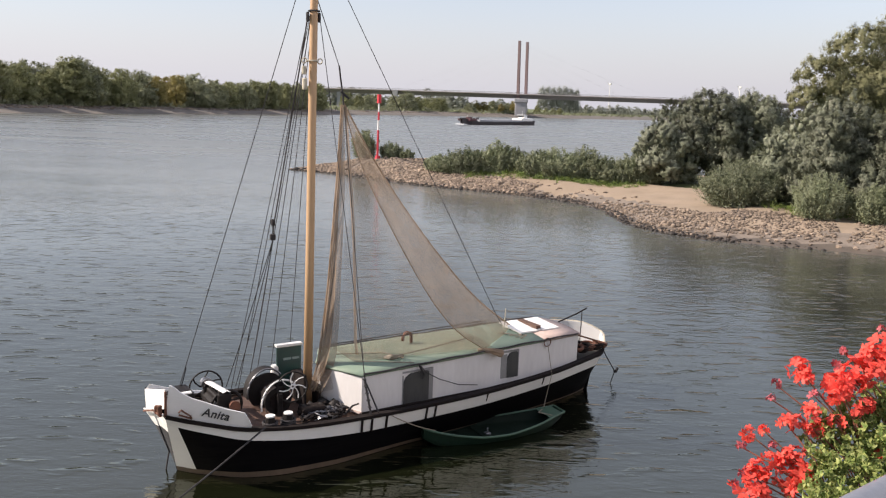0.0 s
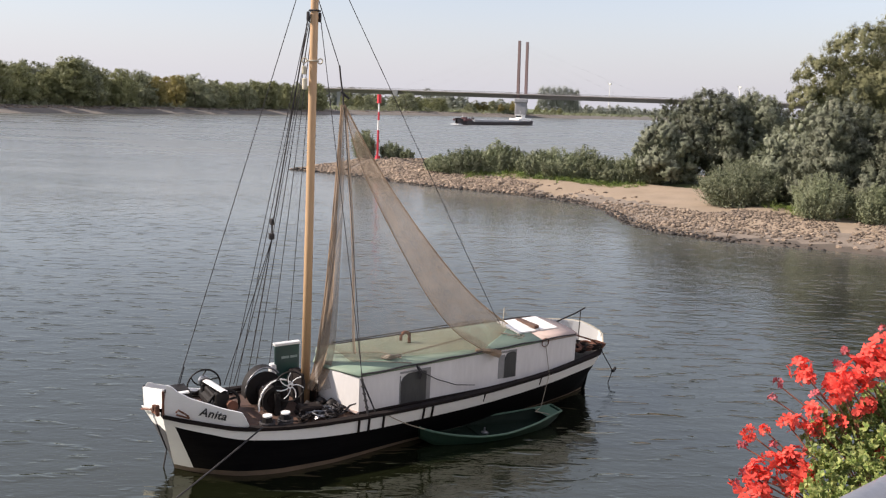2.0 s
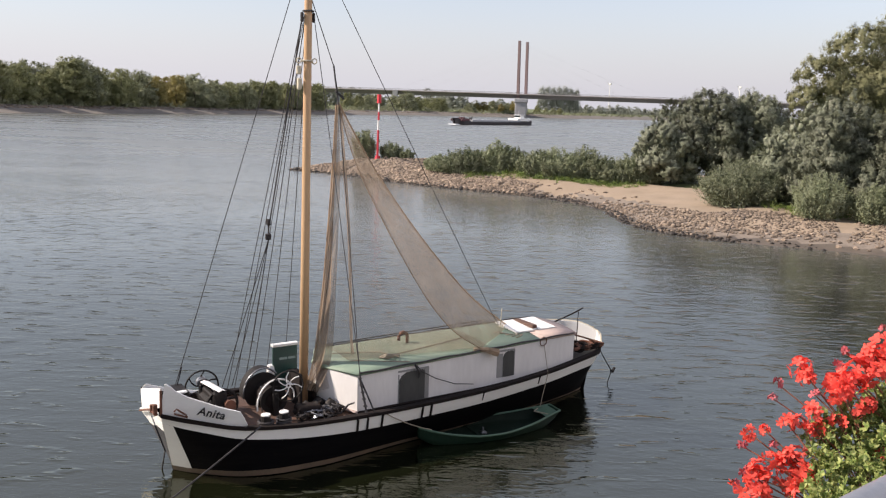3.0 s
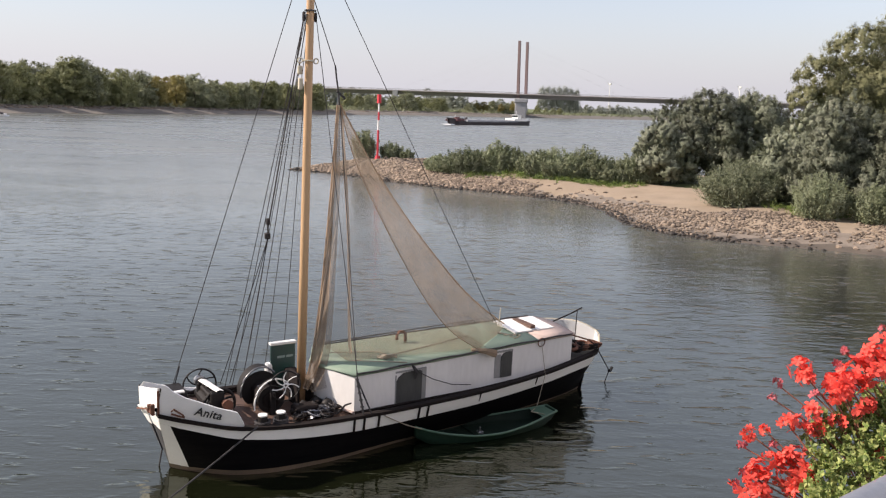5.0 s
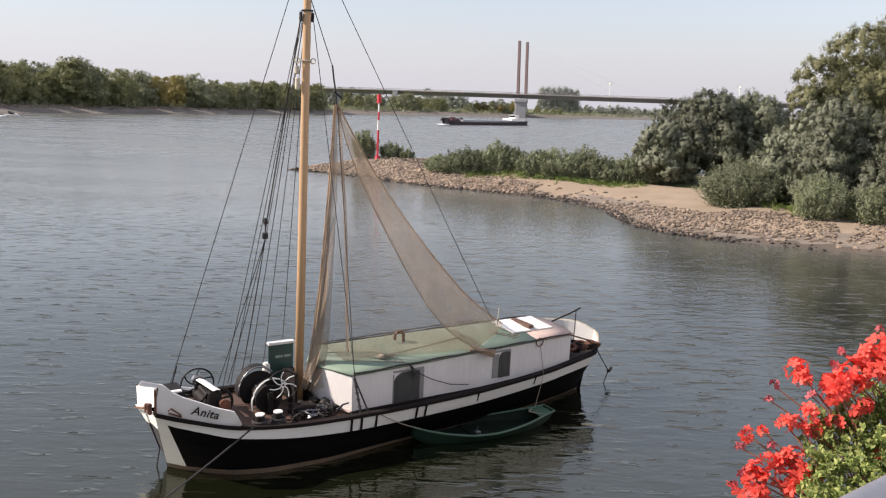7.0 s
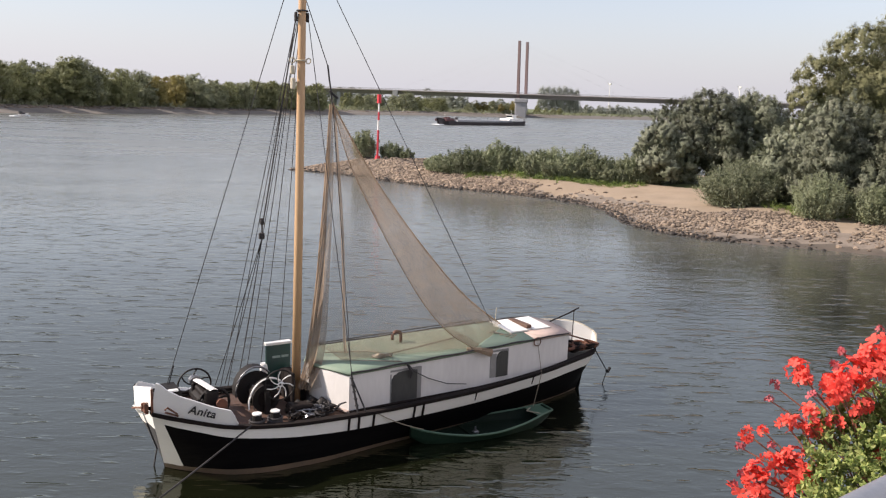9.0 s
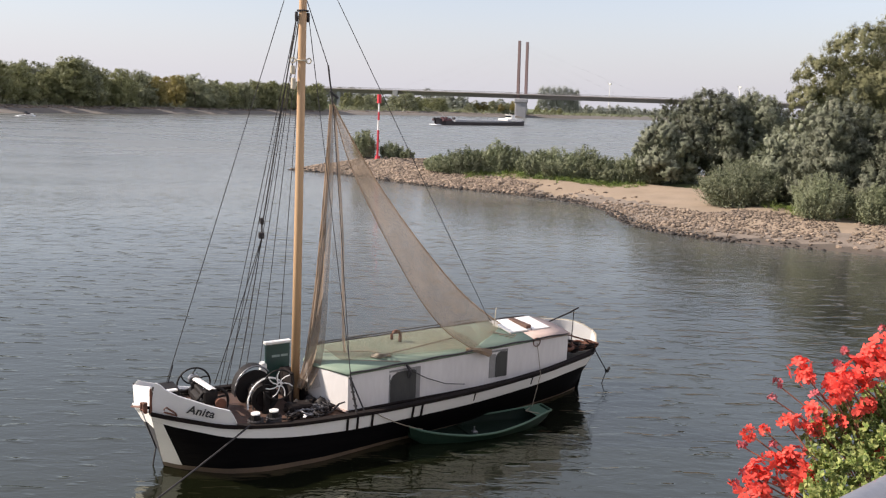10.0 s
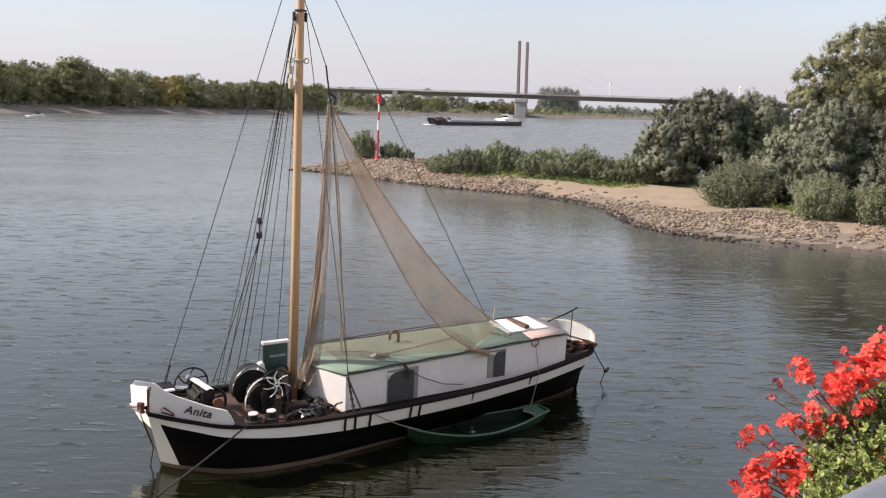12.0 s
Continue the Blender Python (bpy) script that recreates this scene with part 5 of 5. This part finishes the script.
    part("dinghy_line", bar(sag((4.6, -1.66, 1.1), (6.0, -1.6, 0.4), 0.06), 0.012, 5), M_PALEROPE, boat)
    part("dinghy_fall", bar([(9.95, -1.1, 2.05), (9.9, -1.40, 1.25), (9.55, -1.55, 0.40)], 0.010, 5), M_PALEROPE, boat)
    return boat


boat = fishing_boat()


def dinghy():
    d = thing("dinghy", "small dark green rowing dinghy afloat beside the boat", "dinghy")
    L = 4.07

    def sec(f, z):
        w = float(np.interp(f, [0, .06, .15, .35, .55, .8, 1], [.08, .26, .42, .64, .68, .50, .26]))
        return w * (0.68 + 0.32 * z)
    S = np.linspace(0, 1, 18)
    gz = lambda f: 0.19 + (0.27 if f < 0.5 else 0.20) * (2 * f - 1) ** 2
    rows = []
    for f in S:
        g = gz(f)
        side = [(L * f + (0.1 * k if f == 1 else 0), sec(f, k) * 1.0, -0.15 + 0.32 * (2 * f - 1) ** 4 + (g + 0.15 - 0.32 * (2 * f - 1) ** 4) * k) for k in (0, .35, .7, 1)]
        rows.append([(x, -y, z) for x, y, z in side[::-1]] + side)
    part("hull", loft(rows), M_DINGHY, d, smooth=True)
    rows_in = [[(x, y * 0.93, max(0.05, z + 0.02) if i not in (0, 7) else z - 0.004) for i, (x, y, z) in enumerate(r)] for r in rows]
    part("inside", loft(rows_in), M_DINGHY_IN, d, "dark green inside", smooth=True)
    part("bow_board", loft([rows[0][:4], rows[0][7:3:-1]]), M_DINGHY, d)
    part("transom", thick(loft([rows[-1][:4], rows[-1][7:3:-1]]), 0.04), M_DINGHY, d)
    for sd in (0, 7):
        part("gunwale", bar([r[sd] for r in rows], 0.030, 6), M_DINGHY_RIM, d, "pale green gunwale")
    part("gunwale_end", bar([rows[-1][0], rows[-1][7]], 0.03, 6), M_DINGHY_RIM, d)
    part("gunwale_end", bar([rows[0][0], rows[0][7]], 0.03, 6), M_DINGHY_RIM, d)
    part("stern_seat", loft([[(L * .90, -sec(.9, 1) * .95, gz(.9)), (L * .90, sec(.9, 1) * .95, gz(.9))], [(L, -.25, gz(1)), (L, .25, gz(1))]]), M_DINGHY_RIM, d)
    for f in (0.42,):
        w = sec(f, 0.7) * 0.93
        part("thwart", boxes(((L * f - 0.1, -w, gz(f) - 0.14), (L * f + 0.1, w, gz(f) - 0.11)), bevel=0.005), M_DINGHY_IN, d)
    part("anchor", boxes(((1.75, -0.22, 0.05), (1.9, -0.08, 0.12)), ((1.8, -0.17, 0.1), (1.84, -0.13, 0.24)), bevel=0.01), M_STEEL, d)
    part("painter", bar([(L * .93, -0.25, gz(.93)), (L * .86, 0.0, gz(.9) + 0.06), (L * .93, 0.25, gz(.93))], 0.015, 5), M_PALEROPE, d)
    return d


skiff = dinghy()


# ---- river traffic ----
def barge():
    b = thing("cargo_barge", "long dark inland cargo barge with white wheelhouse, under way", "barge")
    xs = [-33, -31, -26, 0, 24, 29, 32, 33.5]
    ws = [3.6, 4.4, 4.7, 4.7, 4.7, 4.2, 2.4, 0.5]
    tops = [2.4, 2.2, 1.7, 1.5, 1.6, 2.4, 3.0, 3.3]
    rows = [[(x + (0 if i < 6 else -1.5), -w * .9, -0.5), (x, -w, t), (x, w, t), (x + (0 if i < 6 else -1.5), w * .9, -0.5)] for i, (x, w, t) in enumerate(zip(xs, ws, tops))]
    part("hull", loft(rows), M_BARGEHULL, b)
    part("stern_plate", loft([rows[0][:2], rows[0][:1:-1]]), M_BARGEHULL, b)
    part("bow_cap", boxes(((25, -4.3, 1.7), (31, 4.3, 2.9)), bevel=0.3), M_BARGERED, b, "dark red bow deck")
    part("rubbing_strake", bar([(x, -w - 0.05, t - 0.15) for x, w, t in zip(xs, ws, tops)], 0.12, 5), M_BARGEGREY, b)
    part("coaming", boxes(((-21, -4.6, 1.2), (23, 4.6, 2.3)), bevel=0.1), M_BARGEGREY, b, "grey cargo hold coaming")
    for k in range(8):
        part("hatch_cover", boxes(((-20.5 + 5.4 * k, -3.8, 2.2), (-15.4 + 5.4 * k, 3.8, 2.5)), bevel=0.1), M_BARGEGREY, b)
    part("deckhouse", boxes(((-31, -3.6, 2.0), (-19, 3.6, 3.5)), bevel=0.15), M_WHITE, b, "white deckhouse")
    w = part("wheelhouse", boxes(((-26.5, -2.2, 3.3), (-23.2, 2.2, 5.2)), ((-26.8, -2.6, 5.2), (-22.9, 2.6, 5.4)), bevel=0.08), M_WHITE, b, "white wheelhouse")
    part("wheelhouse_window", boxes(((-23.25, -2.0, 4.1), (-23.12, 2.0, 5.0)), ((-26.3, -2.26, 4.1), (-23.5, -2.18, 5.0))), M_GLASS, w)
    part("mast", bar([(-24.5, 0, 5.3), (-24.5, 0, 7.5)], 0.08, 6), M_WHITE, b)
    part("bow_mast", bar([(28, 0, 2.8), (28, 0, 5.0)], 0.08, 6), M_WHITE, b)
    part("bow_wave", boxes(((31, -2.8, -0.1), (34.5, 2.8, 0.35)), bevel=0.15), M_FOAM, b, "white bow wave")
    part("stern_car", boxes(((-32.5, -2, 2.3), (-31.2, 2, 3.0)), bevel=0.2), M_BARGERED, b)
    rng = np.random.default_rng(41)
    for k in range(7):
        x, y = 21.5 + 1.4 * k, rng.uniform(-2.6, 2.0)
        part("deck_gear", boxes(((x - 0.6, y - 0.7, 1.6), (x + 0.6, y + 0.7, 2.9 + rng.uniform(0, 0.9))), bevel=0.1), (M_BARGEHULL, M_BARGERED)[k % 2], b)
    for y in (-4.4, 4.4):
        part("guard_rail", bar([(-30, y, 3.3), (-22, y, 3.1), (-20, y, 2.4)], 0.06, 4), M_WHITE, b)
    for o in b.children_recursive:
        o.data.transform(Matrix.Diagonal((0.93, 0.85, 0.95, 1)))
    return b


ship = barge()


def motorboat():
    b = thing("motorboat", "small white motorboat throwing spray", "motorboat")
    xs = [-2.6, -1, 1, 2.2, 2.9]
    ws = [0.95, 1.05, 0.9, 0.5, 0.05]
    rows = [[(x, -w * .7, -0.2), (x, -w, 0.7 + 0.06 * x), (x, w, 0.7 + 0.06 * x), (x, w * .7, -0.2)] for x, w in zip(xs, ws)]
    part("hull", loft(rows), M_WHITE, b)
    part("deck", loft([[r[1], r[2]] for r in rows]), M_BARGEHULL, b)
    part("cuddy", boxes(((-0.4, -0.7, 0.7), (1.0, 0.7, 1.25)), bevel=0.15), M_BARGEHULL, b)
    part("windscreen", boxes(((-0.6, -0.7, 1.2), (-0.3, 0.7, 1.7)), bevel=0.05), M_GLASS, b)
    part("spray", boxes(((-4.4, -1.1, -0.1), (-2.5, 1.1, 0.35)), ((1.6, -1.3, -0.1), (2.6, 1.3, 0.3)), bevel=0.12), M_FOAM, b, "white spray")
    return b


runabout = motorboat()


# ---- the flower-hung railing beside the camera ----
def handrail():
    r = thing("handrail", "grey galvanised tube handrail of the promenade", "railing")
    p0 = Vector((0.718, 1.30, 7.893))
    p1 = p0 + Vector((0.788, 0.616, 0))
    part("tube", bar([p0 + (p1 - p0) * f for f in np.linspace(-2.5, 2.5, 12)], 0.024, 14), M_HANDRAIL, r, smooth=True)
    for f in (-2.2, -0.7, 0.8, 2.3):
        q = p0 + (p1 - p0) * f
        part("post", bar([(q.x, q.y, 6.88), (q.x, q.y, q.z)], 0.018, 10), M_HANDRAIL, r)
    return r


handrail()


def umbel_mesh(rng, n=13, R=0.042, size=0.026, material=M_PETAL):
    V, F = [], []
    for k in range(n):
        d = Vector((rng.normal(), rng.normal(), rng.normal() * 0.8 + 0.25)).normalized()
        c = d * R * rng.uniform(0.7, 1.1)
        q = (d + Vector(rng.normal(size=3)) * 0.3).to_track_quat("Z", "Y")
        s = size * rng.uniform(0.82, 1.18)
        for p in range(5):
            a = math.tau * p / 5 + rng.uniform(-0.15, 0.15)
            w = 0.55
            pts = [(0, 0, 0), (0.55 * math.cos(a - w), 0.55 * math.sin(a - w), 0.10), (1.0 * math.cos(a - w * .55), 1.0 * math.sin(a - w * .55), 0.18 + rng.uniform(-.1, .1)),
                   (1.08 * math.cos(a), 1.08 * math.sin(a), 0.2), (1.0 * math.cos(a + w * .55), 1.0 * math.sin(a + w * .55), 0.18 + rng.uniform(-.1, .1)), (0.55 * math.cos(a + w), 0.55 * math.sin(a + w), 0.10)]
            base = len(V)
            V += [c + q @ (Vector(t) * s) for t in pts]
            F.append(tuple(range(base, base + 6)))
    return fill("umbel", V, F, material)


def leaf_mesh(rng):
    V, F = [(0, 0, 0)], []
    n = 15
    for k in range(n):
        a = -2.75 + 5.5 * k / (n - 1)
        r = 0.030 * (0.86 + 0.16 * math.cos(a * 5)) * (1 - 0.06 * rng.uniform())
        V.append((r * math.cos(a), r * math.sin(a), 0.006 * math.cos(a * 5) + 0.25 * r * abs(math.sin(a))))
    for k in range(1, n):
        F.append((0, k, k + 1))
    return fill("leaf", V, F, M_GLEAF)


def geraniums():
    rng = np.random.default_rng(77)
    umbels = [umbel_mesh(rng, n) for n in (11, 13, 10, 14)]
    small = [umbel_mesh(rng, 4, 0.018, 0.019, M_BUD) for _ in range(2)]
    leaves = [leaf_mesh(rng) for _ in range(4)]
    plants = []
    roots = (Vector((0.98, 1.75, 7.60)), Vector((0.90, 1.66, 7.55)), Vector((1.12, 1.95, 7.66)))
    for r in roots:
        plants.append(thing("geranium", "red-flowering hanging geranium in a railing box", "geranium", "geraniums", at=Matrix.Translation(r)))
    upper = [(0.819, 1.867, 7.937, 0, 0.75), (0.835, 1.857, 7.919, 0, 0.70), (0.888, 1.835, 7.883, 0, 0.60), (0.901, 1.849, 7.908, 0, 0.75), (0.914, 1.843, 7.897, 0, 0.75), (0.934, 1.859, 7.927, 2, 0.80), (0.962, 1.867, 7.943, 2, 0.80), (0.996, 1.880, 7.967, 2, 0.80), (1.022, 1.892, 7.990, 2, 0.80), (0.943, 1.849, 7.910, 2, 0.70), (0.977, 1.858, 7.927, 2, 0.75), (1.006, 1.867, 7.943, 2, 0.75), (0.842, 1.816, 7.848, 0, 0.70), (0.842, 1.797, 7.816, 0, 0.60), (0.890, 1.807, 7.836, 0, 0.50), (0.960, 1.827, 7.871, 2, 0.55), (0.936, 1.818, 7.856, 2, 0.45)]
    lower = [(0.779, 1.805, 7.828, 1, 0.60), (0.807, 1.806, 7.831, 1, 0.50), (0.695, 1.792, 7.803, 1, 0.50), (0.727, 1.797, 7.812, 1, 0.36), (0.695, 1.742, 7.721, 1, 0.80), (0.675, 1.730, 7.702, 1, 0.75), (0.774, 1.760, 7.753, 1, 0.75), (0.796, 1.748, 7.735, 1, 0.80), (0.812, 1.739, 7.721, 1, 0.70), (0.767, 1.740, 7.722, 1, 0.80), (0.792, 1.769, 7.768, 1, 0.70), (0.729, 1.763, 7.757, 1, 0.55), (0.981, 1.765, 7.769, 2, 0.60), (0.707, 1.752, 7.738, 1, 0.65), (0.785, 1.730, 7.706, 1, 0.75), (0.705, 1.725, 7.695, 1, 0.70)]
    more = upper + lower
    for i, (x, y, z, k, s) in enumerate(more):
        p = plants[k]
        o = Vector((x, y, z)) - roots[k]
        bend = Vector((o.x * 0.55, o.y * 0.7, max(0.05, o.z * 0.75)))
        st = part("stalk", bar([Vector((0.0, 0, 0.02)), bend, o], 0.0022, 5, 0.0018), M_STALK, p)
        u = part("umbel", umbels[i % 4], None, st, "coral red flower head")
        u.matrix_local = Matrix.Translation(o) @ pose(0, 0, 0, rng.uniform(-25, 25), rng.uniform(-25, 25), rng.uniform(0, 360)) @ Matrix.Diagonal((s * 0.76, s * 0.76, s * 0.7, 1))
    buds = [(0.765, 1.848, 7.902, 0), (0.750, 1.832, 7.873, 0), (0.928, 1.885, 7.973, 2), (0.847, 1.836, 7.884, 0), (0.674, 1.778, 7.779, 1), (0.651, 1.734, 7.707, 1), (0.671, 1.749, 7.731, 1), (1.022, 1.910, 8.022, 2), (0.907, 1.869, 7.944, 0), (0.742, 1.779, 7.783, 1)]
    for i, (x, y, z, k) in enumerate(buds):
        o = Vector((x, y, z)) - roots[k]
        st = part("stalk", bar([Vector((0.0, 0, 0.02)), o * 0.7 + Vector((0.02, 0, 0.03)), o], 0.0022, 5, 0.0016), M_STALK, plants[k])
        u = part("bud", small[i % 2], None, st, "dark pink buds")
        u.matrix_local = Matrix.Translation(o) @ pose(0, 0, 0, 0, 0, 40 * i) @ Matrix.Diagonal((0.42, 0.42, 0.5, 1))
    # leaves fill the slope between the flowers and the tube
    low, low_end, high, high_end = Vector((0.751, 1.600, 7.726)), Vector((1.017, 1.740, 7.803)), Vector((0.895, 1.870, 7.844)), Vector((1.134, 1.970, 7.904))
    for i in range(1500):
        k = i % 3
        f, g = rng.uniform(-0.05, 1.15), rng.uniform(-0.25, 1.0)
        c = low.lerp(low_end, f).lerp(high.lerp(high_end, f), g) + Vector((rng.normal() * 0.012, rng.normal() * 0.02, rng.uniform(-.06, .012)))
        ob = part("leaf", leaves[i % 4], None, plants[k])
        s = rng.uniform(0.2, 0.52)
        ob.matrix_local = Matrix.Translation(c - roots[k]) @ pose(0, 0, 0, rng.uniform(-85, 85), rng.uniform(-85, 60), rng.uniform(0, 360)) @ Matrix.Diagonal((s, s, s, 1))
    t = thing("planter_box", "brown flower box hung outside the railing", "planter")
    bm = boxes(((-0.5, -0.09, 0), (0.6, 0.09, 0.16)), bevel=0.01)
    part("trough", bm, M_PLANTER, t)
    for x in (-0.4, 0.1, 0.5):
        part("bracket", bar([(x, -0.09, 0.08), (x, -0.16, 0.3), (x, -0.20, 0.46)], 0.006, 6), M_HANDRAIL, t)
    t.matrix_world = pose(0.86, 1.66, 7.44, 0, 0, 38)
    return plants, roots


PLANTS, ROOTS = geraniums()
stones()


# ---- what moves ----
BOAT_ROWS = [
    (0, -5.932, 18.429, 0.00, 32.92),
    (0.5, -5.959, 18.454, 0.41, 32.78),
    (1, -5.995, 18.519, 1.57, 32.72),
    (1.5, -6.035, 18.597, 2.09, 32.50),
    (2, -6.024, 18.531, 1.13, 32.70),
    (2.5, -6.029, 18.478, -0.13, 32.69),
    (3, -6.034, 18.454, -0.46, 32.87),
    (5, -6.142, 18.572, 1.27, 32.59),
    (5.5, -6.147, 18.541, 0.15, 32.53),
    (6, -6.154, 18.524, -0.17, 32.55),
    (6.5, -6.178, 18.554, 0.45, 32.41),
    (7, -6.206, 18.595, 1.08, 32.34),
    (9, -6.264, 18.578, 0.29, 32.24),
    (9.5, -6.300, 18.629, 0.67, 32.07),
    (10, -6.311, 18.645, 0.91, 32.00),
    (10.5, -6.323, 18.645, 0.98, 32.03),
    (11, -6.337, 18.614, 0.80, 32.05),
    (11.5, -6.344, 18.604, 0.59, 31.97),
    (12, -6.369, 18.641, 0.95, 31.89),
]


def motions():
    walk(boat, [(t, pose(x, y, 0, heel, 0, turn)) for t, x, y, heel, turn in BOAT_ROWS])
    walk(skiff, [(t, pose(x, y, 0.02 * math.sin(2 * t), 1.0 * math.sin(1.9 * t), 0.3 * math.sin(1.3 * t), a)) for t, x, y, a in
                 ((0, -0.36, 20.36, 27.3), (3, -0.47, 20.41, 27.4), (6, -0.59, 20.46, 27.2), (9, -0.67, 20.45, 27.4), (12, -0.76, 20.44, 27.5))])
    walk(ship, [(0, pose(25, 427, 0, 0, 0, -126.9)), (6, pose(19, 411, 0, 0, 0, -129.9)), (12, pose(13, 395, 0, 0, 0, -133.0))])
    walk(runabout, [(0, pose(-150.8, 270.6, 0, 0, -2, 70.7)), (12, pose(-141.9, 295.9, 0, 0, -2, 70.7))])
    walk(water, [(0, pose(0, 0, 0)), (12, pose(-5.0, -2.4, 0))])
    sway = [(0, 0.0), (0.5, -.5), (1, -.3), (1.5, .2), (2, .7), (3, .8), (5, .6), (5.5, .5), (6, 0), (6.5, -.3), (7, -.9), (8, -.2), (9, -.8), (9.5, .8), (10, .6), (10.5, 1.3), (11, 0), (11.5, .5), (12, .5)]
    for k, (p, r) in enumerate(zip(PLANTS, ROOTS)):
        walk(p, [(t, Matrix.Translation(r) @ pose(0, 0, 0, 0, 0.9 * a * (1 - 0.2 * k), 0.6 * a)) for t, a in sway])


motions()
